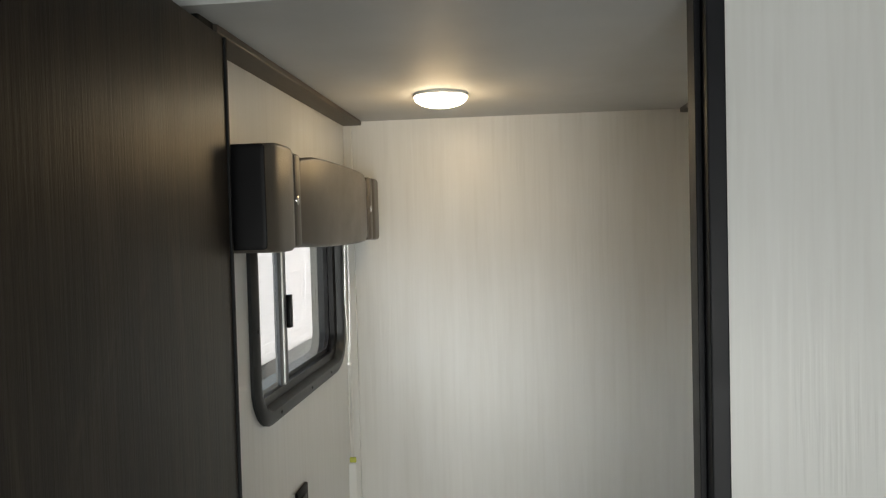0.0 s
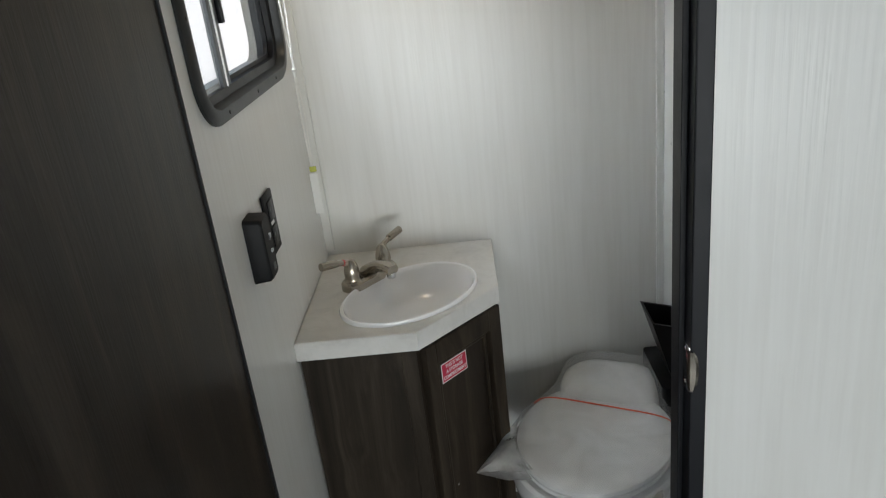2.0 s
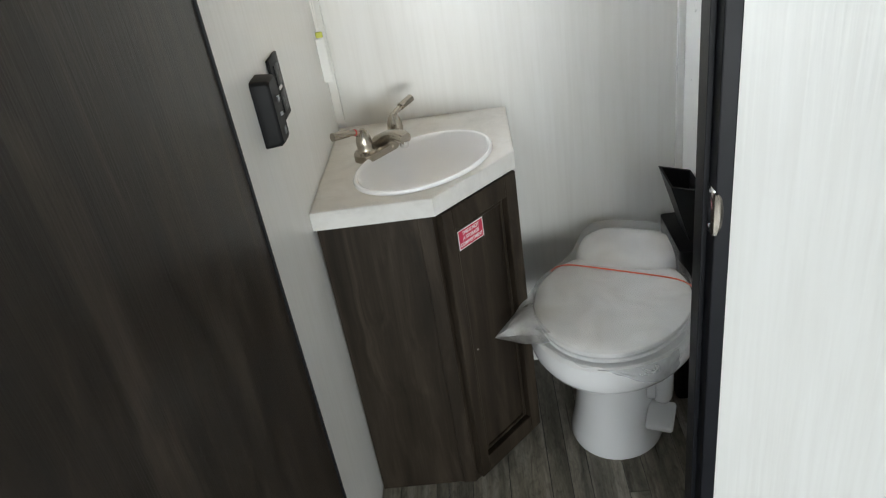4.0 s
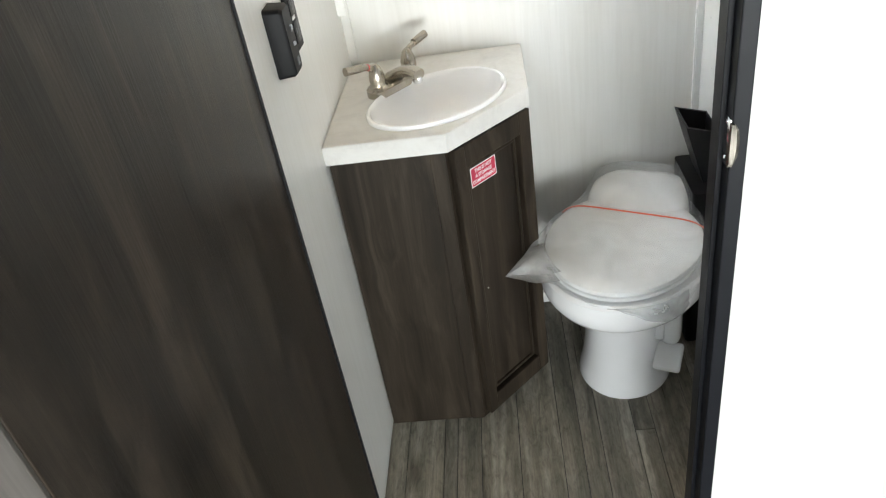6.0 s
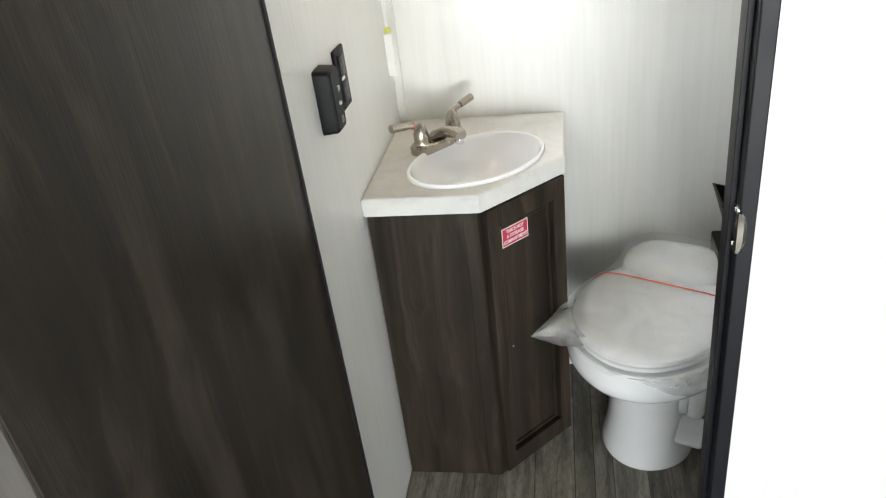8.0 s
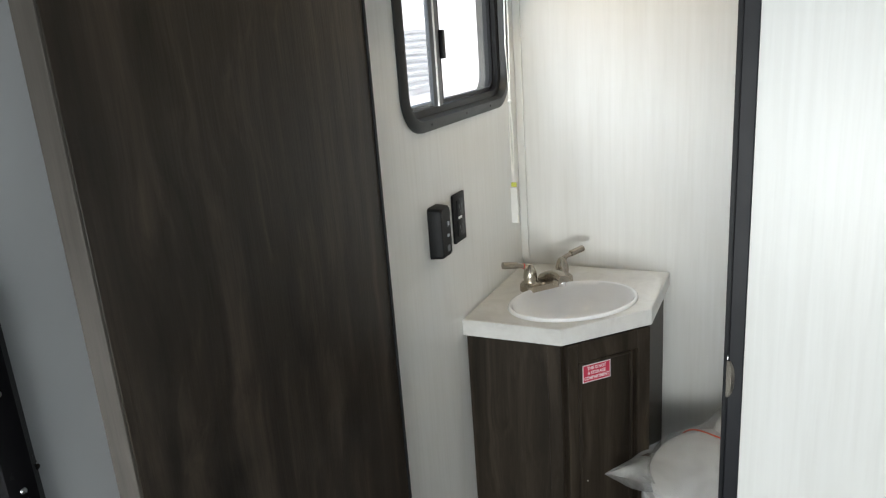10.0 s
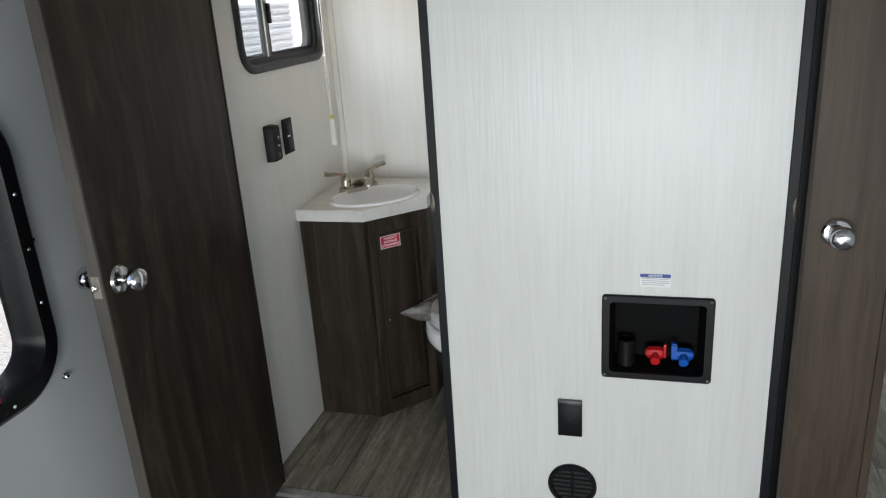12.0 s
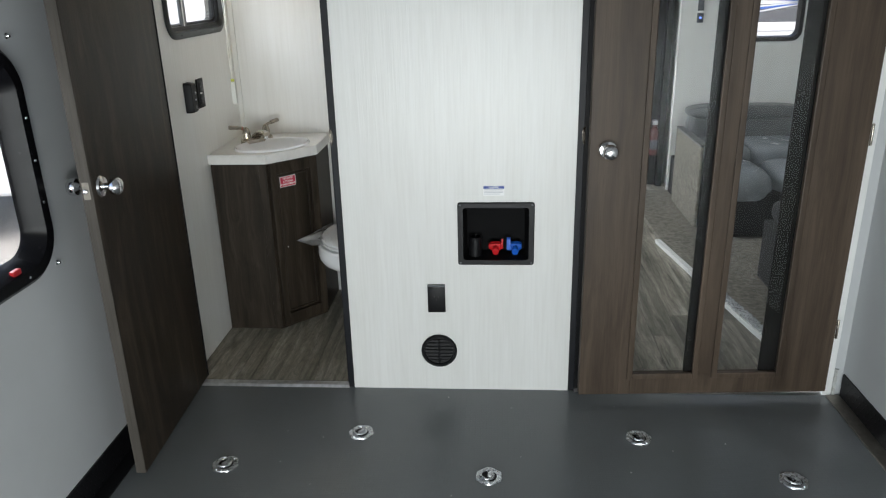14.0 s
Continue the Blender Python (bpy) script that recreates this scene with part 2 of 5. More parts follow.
GLASS = glass("glass")
TINT = glass("tinted_glass", (0.86, 0.88, 0.88))
TINT.node_tree.nodes["Principled BSDF"].inputs["IOR"].default_value = 1.3
NEAR_BLACK = plain("near_black_wood", (0.005, 0.0045, 0.004), 0.6, bump=0.0, spec=0.12)


def film_wrap(cover):
    """Clear wrinkled polythene: mostly see-through, partly milky and glossy."""
    m = Mat("polythene", 0.13, color=(0.80, 0.82, 0.84))
    v = m.coords((1, 1, 1))
    w = m.noise(v, 11, 4, 0.5, 1.8)
    m.bump(w, 0.32, 0.010)
    clear = m.node("ShaderNodeBsdfTransparent")
    mixer = m.node("ShaderNodeMixShader")
    milky = m.node("ShaderNodeMapRange")
    milky.inputs["From Min"].default_value, milky.inputs["From Max"].default_value = 0.3, 0.7
    milky.inputs["To Min"].default_value, milky.inputs["To Max"].default_value = cover * 0.6, cover * 1.4
    m.link(m.noise(v, 9, 4, 0.6, 1.0), milky.inputs["Value"])
    m.link(milky.outputs[0], mixer.inputs[0])
    m.link(clear.outputs[0], mixer.inputs[1])
    m.link(m.p.outputs[0], mixer.inputs[2])
    m.link(mixer.outputs[0], m.t.nodes["Material Output"].inputs["Surface"])
    return m.m


FILM = film_wrap(0.2)
FILM_FOLD = film_wrap(0.42)


def glow(name, color, strength):
    m = Mat(name, 0.3, color=color)
    m.p.inputs["Emission Color"].default_value = (*color, 1)
    m.p.inputs["Emission Strength"].default_value = strength
    return m.m


LAMP_GLOW = glow("lit_diffuser", (1.0, 0.88, 0.66), 8.0)
LED = glow("blue_led", (0.1, 0.2, 1.0), 3.0)

# ---- mesh helpers ----


def finish(name, bm, mat, smooth=False):
    me = bpy.data.meshes.new(name)
    bmesh.ops.recalc_face_normals(bm, faces=bm.faces)
    bm.to_mesh(me)
    bm.free()
    me.materials.append(mat)
    if smooth:
        me.shade_smooth()
        me.set_sharp_from_angle(angle=radians(38))
    return me


def thing(name, m, label, category, group="", kind=""):
    ob = new(name)
    ob.empty_display_size = 0.05
    ob.matrix_world = m
    return tagged(ob, label, category, group, kind)


def part(name, bm, material, parent, label="", smooth=False):
    ob = new(name, finish(name, bm, material, smooth))
    ob.parent = parent
    return tagged(ob, label)


def solid(name, bm, material, label, category, group="", kind="", smooth=False):
    ob = new(name, finish(name, bm, material, smooth))
    return tagged(ob, label, category, group, kind)


def merge(bm, other, m=None):
    me = bpy.data.meshes.new("tmp")
    if m is not None:
        bmesh.ops.transform(other, matrix=m, verts=other.verts)
    other.to_mesh(me)
    other.free()
    bm.from_mesh(me)
    bpy.data.meshes.remove(me)
    return bm


def box(lo, hi, bev=0.0, seg=2, bm=None, m=None):
    """A block from corner to corner, its edges rounded by bev."""
    t = bmesh.new()
    bmesh.ops.create_cube(t, size=1.0)
    for v in t.verts:
        v.co = Vector([(l + h) / 2 + c * (h - l) for c, l, h in zip(v.co, lo, hi)])
    if bev > 0:
        bmesh.ops.bevel(t, geom=list(t.edges), offset=bev, segments=seg, profile=0.5, affect="EDGES")
    return merge(bm if bm is not None else bmesh.new(), t, m)


def rod(a, b, r0, r1=None, n=16, bev=0.0, bm=None):
    """A round bar from a to b."""
    a, b = Vector(a), Vector(b)
    t = bmesh.new()
    bmesh.ops.create_cone(t, cap_ends=True, segments=n, radius1=r0, radius2=r0 if r1 is None else r1, depth=(b - a).length)
    if bev:
        rim = [e for e in t.edges if abs(e.verts[0].co.z - e.verts[1].co.z) < 1e-6]
        bmesh.ops.bevel(t, geom=rim, offset=bev, segments=2, profile=0.5, affect="EDGES")
    m = Matrix.Translation((a + b) / 2) @ (b - a).to_track_quat("Z", "Y").to_matrix().to_4x4()
    return merge(bm if bm is not None else bmesh.new(), t, m)


def skin(loops, closed=True, caps=(True, True), bm=None):
    """Faces between successive loops of points of equal count."""
    bm = bm if bm is not None else bmesh.new()
    rows = [[bm.verts.new(p) for p in loop] for loop in loops]
    n = len(rows[0])
    for a, b in zip(rows, rows[1:]):
        for i in range(n if closed else n - 1):
            j = (i + 1) % n
            bm.faces.new((a[i], a[j], b[j], b[i]))
    if caps[0]:
        bm.faces.new(rows[0][::-1])
    if caps[1]:
        bm.faces.new(rows[-1])
    return bm


def lathe(profile, n=32, m=None, sx=1.0, sy=1.0, caps=(True, True), bm=None):
    """A turned shape from (radius, height) pairs."""
    loops = [[(r * sx * math.cos(2 * math.pi * i / n), r * sy * math.sin(2 * math.pi * i / n), z) for i in range(n)] for r, z in profile]
    t = skin(loops, True, caps)
    return merge(bm if bm is not None else bmesh.new(), t, m)


def tube(points, radii, n=12, bm=None):
    """A bent round bar through points."""
    pts = [Vector(p) for p in points]
    loops = []
    for i, p in enumerate(pts):
        d = (pts[min(i + 1, len(pts) - 1)] - pts[max(i - 1, 0)]).normalized()
        q = d.to_track_quat("Z", "Y")
        r = radii[i] if isinstance(radii, (list, tuple)) else radii
        loops.append([p + q @ Vector((r * math.cos(2 * math.pi * k / n), r * math.sin(2 * math.pi * k / n), 0)) for k in range(n)])
    return skin(loops, True, (True, True), bm)


def prism(poly, z0, z1, bev=0.0, bm=None):
    """A flat shape drawn up from z0 to z1."""
    t = skin([[(x, y, z0) for x, y in poly], [(x, y, z1) for x, y in poly]])
    if bev:
        bmesh.ops.bevel(t, geom=list(t.edges), offset=bev, segments=2, profile=0.5, affect="EDGES")
    return merge(bm if bm is not None else bmesh.new(), t)


def round_rect(cu, cv, hu, hv, r, n=8):
    pts = []
    for su, sv, a0 in ((1, 1, 0), (-1, 1, 90), (-1, -1, 180), (1, -1, 270)):
        for k in range(n + 1):
            a = radians(a0 + 90 * k / n)
            pts.append((cu + su * (hu - r) + r * math.cos(a), cv + sv * (hv - r) + r * math.sin(a)))
    return pts


def ring_frame(steps, bm=None, axis="x"):
    """A rounded frame: steps of (depth, centre u, centre v, half u, half v, corner), closed round from the last to the first."""
    loops = []
    for d, cu, cv, hu, hv, r in steps:
        uv = round_rect(cu, cv, hu, hv, r)
        loops.append([(d, u, v) if axis == "x" else (u, d, v) for u, v in uv])
    loops.append(loops[0])
    t = skin(loops, True, (False, False))
    bmesh.ops.remove_doubles(t, verts=t.verts, dist=1e-6)
    return merge(bm if bm is not None else bmesh.new(), t)


def text_mesh(words, size, m, material, parent, name="lettering", stretch=1.0):
    """Raised lettering in the built-in font, about 0.3 mm thick."""
    cu = bpy.data.curves.new("words", "FONT")
    cu.body, cu.size, cu.extrude, cu.offset = words, size, 0.00015, size * 0.02
    cu.align_x, cu.align_y = "CENTER", "CENTER"
    tmp = new("words", cu)
    me = bpy.data.meshes.new_from_object(tmp)
    bpy.data.objects.remove(tmp)
    bpy.data.curves.remove(cu)
    me.transform(m @ Matrix.Diagonal((stretch, 1, 1, 1)))
    me.materials.clear()
    me.materials.append(material)
    ob = new(name, me)
    ob.parent = parent
    return ob


def wall_with_hole(name, lo, hi, axis, hole, material, label):
    """A wall slab; hole: (u0, u1, v0, v1) cut right through, u along the wall, v up."""
    u, d = (1, 0) if axis == "x" else (0, 1)
    u0, u1, v0, v1 = hole

    def loop(a, b, c, e, depth):
        pts = []
        for p, q in ((a, c), (b, c), (b, e), (a, e)):
            v = [0.0, 0.0, q]
            v[u], v[d] = p, depth
            pts.append(tuple(v))
        return pts

    out, cut = (lo[u], hi[u], lo[2], hi[2]), (u0, u1, v0, v1)
    rows = [loop(*out, lo[d]), loop(*cut, lo[d]), loop(*cut, hi[d]), loop(*out, hi[d]), loop(*out, lo[d])]
    bm = skin(rows, True, (False, False))
    bmesh.ops.remove_doubles(bm, verts=bm.verts, dist=1e-6)
    return solid(name, bm, material, label, "wall", kind="structure")


def struct(name, lo, hi, material, label, category="wall", bev=0.0):
    return solid(name, box(lo, hi, bev), material, label, category, kind="structure")

# ---- large structure ----
XL, XG, XR, YB, ZB = -0.69, -0.735, 1.91, 0.985, 1.975   # bath side wall, garage side walls, bath back wall and ceiling
YR, ZG = -4.5, 2.35                                      # rear of the garage and its ceiling
T = 0.05

struct("ground", (-60, -60, -1.1), (60, 60, -1.0), GRAVEL, "pale gravel yard around the trailer", "ground")
floor = struct("floor", (XG - 0.03, YR, -0.06), (XR + 0.03, 0.012, 0.0), RUBBER, "dark grey smooth sheet floor of the garage", "floor")
wall_with_hole("wall_west", (XG - T, YR, 0.0), (XG, -0.0, ZG), "x", (-1.75, -0.68, 0.83, 1.38), GARAGE_WALL, "pale grey panelled garage side wall with a window")
struct("wall_east", (XR, YR, 0.0), (XR + T, 0.0, ZG), GARAGE_WALL, "pale grey panelled garage side wall")
struct("ceiling", (XG - T, YR, ZG), (XR + T, 0.05, ZG + 0.05), UNSEEN_DARK, "dark grey garage ceiling, unseen, coloured dark to cut bounced light", "ceiling")
# unseen rear wall, header dropped to 1.30 to block light and dim reflections
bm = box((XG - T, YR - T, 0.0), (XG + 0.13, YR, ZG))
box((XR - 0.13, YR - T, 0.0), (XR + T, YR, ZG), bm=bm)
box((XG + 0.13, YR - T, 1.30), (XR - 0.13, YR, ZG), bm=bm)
solid("wall_south", bm, UNSEEN_DARK, "unseen dark rear wall round the ramp doorway, lowered to block light", "wall", kind="structure")

# partition: white panel with a recess for the laundry box, headers above both doors
wall_with_hole("wall_partition", (0.0, 0.0, 0.0), (0.86, T, 2.02), "y", (0.447, 0.699, 0.556, 0.769), WALL, "off-white streaked partition panel between two doors")
struct("wall_header", (XG - T, 0.0, 2.02), (XR + T, T, ZG), WALL, "off-white wall above the doors")
struct("wall_corner", (1.873, -0.002, 0.0), (XR + T, T, 2.02), GARAGE_WALL, "pale wall strip beside the glazed door")

# bathroom shell
wall_with_hole("wall_bath_west", (XL - 0.06, 0.0, 0.0), (XL, YB + T, 2.02), "x", (0.287, 0.879, 1.380, 1.740), WALL, "off-white bathroom side wall with a window")
struct("wall_bath_north", (XL, YB, 0.0), (0.26, YB + T, 2.02), WALL, "off-white streaked bathroom back wall")
struct("wall_bath_east", (0.21, T, 0.0), (0.26, YB, 2.02), PALE_TRIM, "pale bathroom end wall")
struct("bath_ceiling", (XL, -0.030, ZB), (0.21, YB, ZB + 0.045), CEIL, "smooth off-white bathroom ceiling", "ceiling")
struct("corner_moulding", (XL, YB - 0.012, 0.87), (XL + 0.022, YB, ZB), WALL, "slim off-white corner moulding", "trim", 0.002)
bm = box((0.193, YB - 0.008, 0.0), (0.2095, YB, ZB), 0.002)
box((0.190, YB - 0.011, 0.0), (0.194, YB, ZB), 0.001, bm=bm)
solid("corner_moulding", bm, PALE_TRIM, "slim off-white corner moulding", "trim", kind="structure")
struct("crown_trim", (XL, T, ZB - 0.012), (XL + 0.05, YB - 0.012, ZB), CROWN, "brown wood-print ceiling trim", "trim", 0.002)
struct("crown_trim", (0.16, T, ZB - 0.012), (0.21, YB - 0.015, ZB), CROWN, "brown wood-print ceiling trim", "trim", 0.002)
bm = box((-0.26, YB - 0.011, 0.012), (0.18, YB, 0.05), 0.004)
solid("baseboard", bm, PALE_TRIM, "slim pale baseboard under the back wall", "trim", kind="structure")
bath_floor = struct("bath_floor", (XL, 0.012, -0.06), (0.21, YB, 0.006), SLATE, "grey-brown wood plank bathroom floor", "floor")

# jambs and lips of the two doorways
bm = box((-0.022, -0.006, 0.006), (0.0, T + 0.006, 2.02), 0.002)
box((-0.030, 0.020, 0.006), (-0.022, T + 0.006, 2.02), 0.001, bm=bm)
solid("door_jamb", bm, JAMB, "black vinyl door jamb edging the panel", "trim", kind="structure")
bm = box((0.86, -0.006, 0.006), (0.884, T + 0.006, 2.02), 0.002)
solid("door_jamb", bm, JAMB, "black vinyl door jamb edging the panel", "trim", kind="structure")
solid("door_stop", box((0.884, 0.004, 0.008), (0.935, T, 2.02), 0.002), BLACK_SOFT, "black vinyl door stop behind the glazed door", "trim", kind="structure")
solid("door_jamb", box((XL, 0.002, 0.006), (-0.645, T, 2.02), 0.002), BLACK_SOFT, "black vinyl hinge jamb", "trim", kind="structure")
struct("door_head", (-0.645, -0.042, 1.99), (-0.022, -0.031, 2.06), BLACK_SOFT, "black vinyl door head", "trim")
bm = box((1.838, -0.012, 0.0), (1.873, T, 2.02), 0.003)
solid("corner_trim", bm, PALE_TRIM, "pale corner trim beside the glazed door", "trim", kind="structure")

# metal thresholds
bm = skin([[(x, -0.004, 0.0), (x, 0.004, 0.009), (x, 0.030, 0.011), (x, 0.038, 0.006)] for x in (-0.645, -0.022)], True)
solid("threshold_strip", bm, BEIGE_EDGE, "worn metal threshold strip under the bathroom doorway", "threshold", kind="structure")
bm = skin([[(x, -0.012, 0.0), (x, -0.004, 0.007), (x, 0.040, 0.009), (x, 0.05, 0.0)] for x in (0.884, 1.838)], True)
solid("threshold_strip", bm, ALU, "bright metal threshold under the glazed door", "threshold", kind="structure")

# living room shell behind the glazed door
wall_with_hole("wall_living_west", (-0.62, YB + T, 0.0), (-0.57, 4.2, 2.3), "x", (1.7, 2.7, 1.0, 1.8), WALL, "off-white living room wall")
struct("wall_living_north", (-0.62, 4.2, 0.0), (1.95, 4.25, 2.3), WALL, "off-white living room end wall")
struct("living_ceiling", (-0.62, T, 2.3), (2.75, 4.25, 2.35), CEIL, "pale living room ceiling", "ceiling")
living_floor = struct("living_floor", (-0.57, 0.05, -0.06), (1.95, 4.2, -0.002), SLATE, "grey-brown wood plank living room floor", "floor")
struct("wall_bath_side", (0.26, T, 0.0), (0.30, YB + T, 2.3), WALL, "off-white wall beside the glazed door")
bm = box((1.90, T, 0.0), (1.95, 0.36, 2.3))
box((1.90, 3.05, 0.0), (1.95, 4.2, 2.3), bm=bm)
solid("wall_living_east", bm, WALL, "off-white living room side wall", "wall", kind="structure")
# slide-out alcove
solid("alcove_floor", prism([(1.80, 0.36), (2.75, 0.36), (2.75, 2.86), (1.56, 2.86), (1.585, 1.75)], 0.0, 0.03), CARPET, "brown speckled carpet of the slide-out alcove", "floor", kind="structure")
bm = skin([[(1.80, 0.35, z), (1.585, 1.75, z), (1.555, 1.75, z), (1.77, 0.35, z)] for z in (0.0, 0.028)], True)
wall_with_hole("wall_alcove_north", (1.86, 2.86, 0.03), (2.75, 2.91, 2.3), "y", (2.21, 2.67, 1.12, 1.57), WALL, "off-white alcove end wall with a window")
struct("wall_alcove_south", (1.95, 0.31, 0.0), (2.75, 0.36, 2.3), WALL, "off-white alcove end wall")
struct("wall_alcove_east", (2.75, 0.31, 0.0), (2.80, 2.91, 2.3), WALL, "off-white alcove outer wall")
solid("alcove_sill", bm, PALE_TRIM, "pale sill strip along the carpeted alcove", "trim", kind="structure")

# side kick plates: tread plate up the wall and an edge strip on the floor


def kick_plate(x, side):
    """side: +1 when the garage lies towards +x."""
    t = thing("kick_plate", pose(x, 0, 0), "black tread plate kick panel along the wall foot", "kick plate", "kick plates")
    y0, y1 = YR + 0.02, -0.016
    part("plate", box((0.0 if side > 0 else -0.006, y0, 0.0), (0.006 if side > 0 else 0.0, y1, 0.098)), BLACK, t)
    lo, hi = (0.006, 0.058) if side > 0 else (-0.058, -0.006)
    part("edge_strip", box((lo, y0, 0.0), (hi, y1, 0.007), 0.002), BLACK_SOFT if side > 0 else DULL_METAL, t, "dull metal edge strip")
    bm = bmesh.new()
    k = 0
    for j in range(4):
        for i in range(int((y1 - y0 - 0.04) / 0.03)):
            y, z, s = y0 + 0.02 + 0.03 * i + 0.015 * (j % 2), 0.016 + 0.022 * j, (1 if (i + j) % 2 else -1)
            a, b = Vector((0.006 * side, y - 0.009, z - 0.004 * s)), Vector((0.006 * side, y + 0.009, z + 0.004 * s))
            mid, up = (a + b) / 2 + Vector((0.0022 * side, 0, 0)), Vector((0, 0, 0.0028))
            vs = [bm.verts.new(p) for p in (a, mid + up, b, mid - up)]
            bm.faces.new((vs[0], vs[1], vs[3])), bm.faces.new((vs[1], vs[2], vs[3]))
    raised = part("raised_pattern", bm, BLACK, t)
    tagged(raised, kind="stuff")
    return t


kick_plate(XG, 1)
kick_plate(XR, -1)

# ---- bathroom door, open against the side wall ----


def knob_set(parent, x, z, face, out, name="knob"):
    """A round knob with a rosette; out: +1 or -1 along local y from the face."""
    m = Matrix.Translation((x, face, z)) @ Matrix.Rotation(radians(-90 * out), 4, "X")
    part("rosette", lathe([(0.0, 0.0), (0.031, 0.0), (0.033, 0.003), (0.029, 0.009), (0.016, 0.013)], 28, m), CHROME, parent, smooth=True)
    part(name, lathe([(0.011, 0.010), (0.010, 0.026), (0.016, 0.031), (0.025, 0.036), (0.0275, 0.046), (0.026, 0.056), (0.019, 0.063), (0.010, 0.066), (0.0, 0.0662)], 28, m), CHROME, parent, smooth=True)


DOOR_W = 0.645
door_b = thing("bathroom_door", pose(-0.63, 0.045, 0, 0, 0, -87.4), "dark brown wood-print bathroom door standing open, pale edge", "door", kind="structure")
# local x runs from hinge to free edge, local +y is the face towards the room
part("slab", box((0.0, -0.034, 0.018), (DOOR_W - 0.002, 0.0, 1.955), 0.0012), DARK_WOOD, door_b)
part("edge_band", box((DOOR_W - 0.002, -0.033, 0.018), (DOOR_W + 0.002, -0.001, 1.955), 0.0008), EDGE_WOOD, door_b, "pale wood-print edge band")
part("hinge_strip", box((-0.006, -0.034, 0.018), (-0.0005, 0.003, 1.955), 0.001), BLACK_SOFT, door_b, "black hinge-side edging")
knob_set(door_b, DOOR_W - 0.052, 1.0, 0.0, 1)
knob_set(door_b, DOOR_W - 0.052, 1.0, -0.034, -1)
m = Matrix.Translation((DOOR_W - 0.062 + 0.03, 0.004, 1.0))
part("latch_plate", box((DOOR_W + 0.002, -0.027, 0.974), (DOOR_W + 0.0035, -0.007, 1.026), 0.0006), DULL_METAL, door_b)
part("latch_bolt", rod((DOOR_W + 0.003, -0.017, 1.0), (DOOR_W + 0.014, -0.017, 1.0), 0.0085, 0.007, 16, 0.002), CHROME, door_b, smooth=True)

# ---- glazed door, a little ajar ----
GD_W = 0.945
door_g = thing("glazed_door", pose(1.835, -0.004, 0, 0, 0, 180 + 3.0), "brown wood-print door with two tall glass panes, slightly ajar", "door", kind="structure")
# local x from hinge to latch edge (towards -x of the room), local +y towards the garage
GX = [0.0, 0.196, 0.430, 0.512, 0.750, GD_W]
Z0, Z1, PZ0, PZ1 = 0.034, 1.99, 0.118, 1.86


def stile(name, x0, x1, z0, z1):
    part(name, box((x0, 0.0, z0), (x1, 0.034, z1), 0.002), PATIO_WOOD, door_g)


stile("stile", GX[0], GX[1], Z0, Z1)
stile("stile", GX[4], GX[5], Z0, Z1)
stile("mullion", GX[2], GX[3], PZ0, PZ1)
stile("rail", GX[1], GX[4], Z0, PZ0)
stile("rail", GX[1], GX[4], PZ1, Z1)
for a, b in ((GX[1], GX[2]), (GX[3], GX[4])):
    bm = bmesh.new()
    for lo, hi in (((a - 0.016, PZ0 - 0.016), (a + 0.006, PZ1 + 0.016)), ((b - 0.006, PZ0 - 0.016), (b + 0.016, PZ1 + 0.016)),
                   ((a + 0.006, PZ0 - 0.016), (b - 0.006, PZ0 + 0.006)), ((a + 0.006, PZ1 - 0.006), (b - 0.006, PZ1 + 0.016))):
        box((lo[0], 0.030, lo[1]), (hi[0], 0.041, hi[1]), 0.003, bm=bm)
    part("glazing_bead", bm, PATIO_WOOD, door_g)
    pane = part("pane", box((a - 0.004, 0.014, PZ0 - 0.004), (b + 0.004, 0.018, PZ1 + 0.004)), TINT, door_g, "clear glass pane")
    pane.visible_shadow = False
    # near-black strip added to give each pane its dark side band
    part("dark_strip", box((a - 0.002, 0.002, PZ0), (a + (0.062 if a < 0.3 else 0.032), 0.0125, PZ1), 0.002), NEAR_BLACK, door_g, "added near-black strip behind the glass")
knob_set(door_g, GD_W - 0.062, 0.995, 0.034, 1)
for z in (0.30, 1.03, 1.75):
    part("hinge", rod((-0.004, 0.036, z - 0.038), (-0.004, 0.036, z + 0.038), 0.0045, None, 12, 0.001), NICKEL, door_g, smooth=True)

# strikes on both jambs
for x, s in ((-0.022, 1), (0.884, -1)):
    t = thing("strike_plate", pose(x, -0.006, 1.03), "chrome strike plate screwed to the black jamb", "strike plate", "strike plates")
    part("plate", box((min(0, -0.0015 * s), 0.002, -0.034), (max(0, -0.0015 * s), 0.030, 0.034), 0.0005), CHROME, t, smooth=True)
    loops = []
    for k in range(9):
        z = -0.030 + 0.0075 * k
        w = 0.0085 * math.sqrt(max(0.0, 1 - (z / 0.0305) ** 2)) + 0.002
        loops.append([(-0.0016 * s, 0.004, z), (-0.0016 * s, -0.0035, z), (s * w * 0.55, -0.0050, z), (s * w, -0.0022, z), (s * w, -0.0006, z), (s * w * 0.5, -0.0006, z), (0.0, 0.0, z)])
    part("curved_lip", skin(loops), NICKEL, t, smooth=True)
    for z in (-0.026, 0.026):
        part("screw", lathe([(0.0035, 0), (0.003, 0.0012), (0.0, 0.0016)], 10, Matrix.Translation((-0.0015 * s, 0.018, z)) @ Matrix.Rotation(radians(-90 * s), 4, "Y")), CHROME, t, smooth=True)

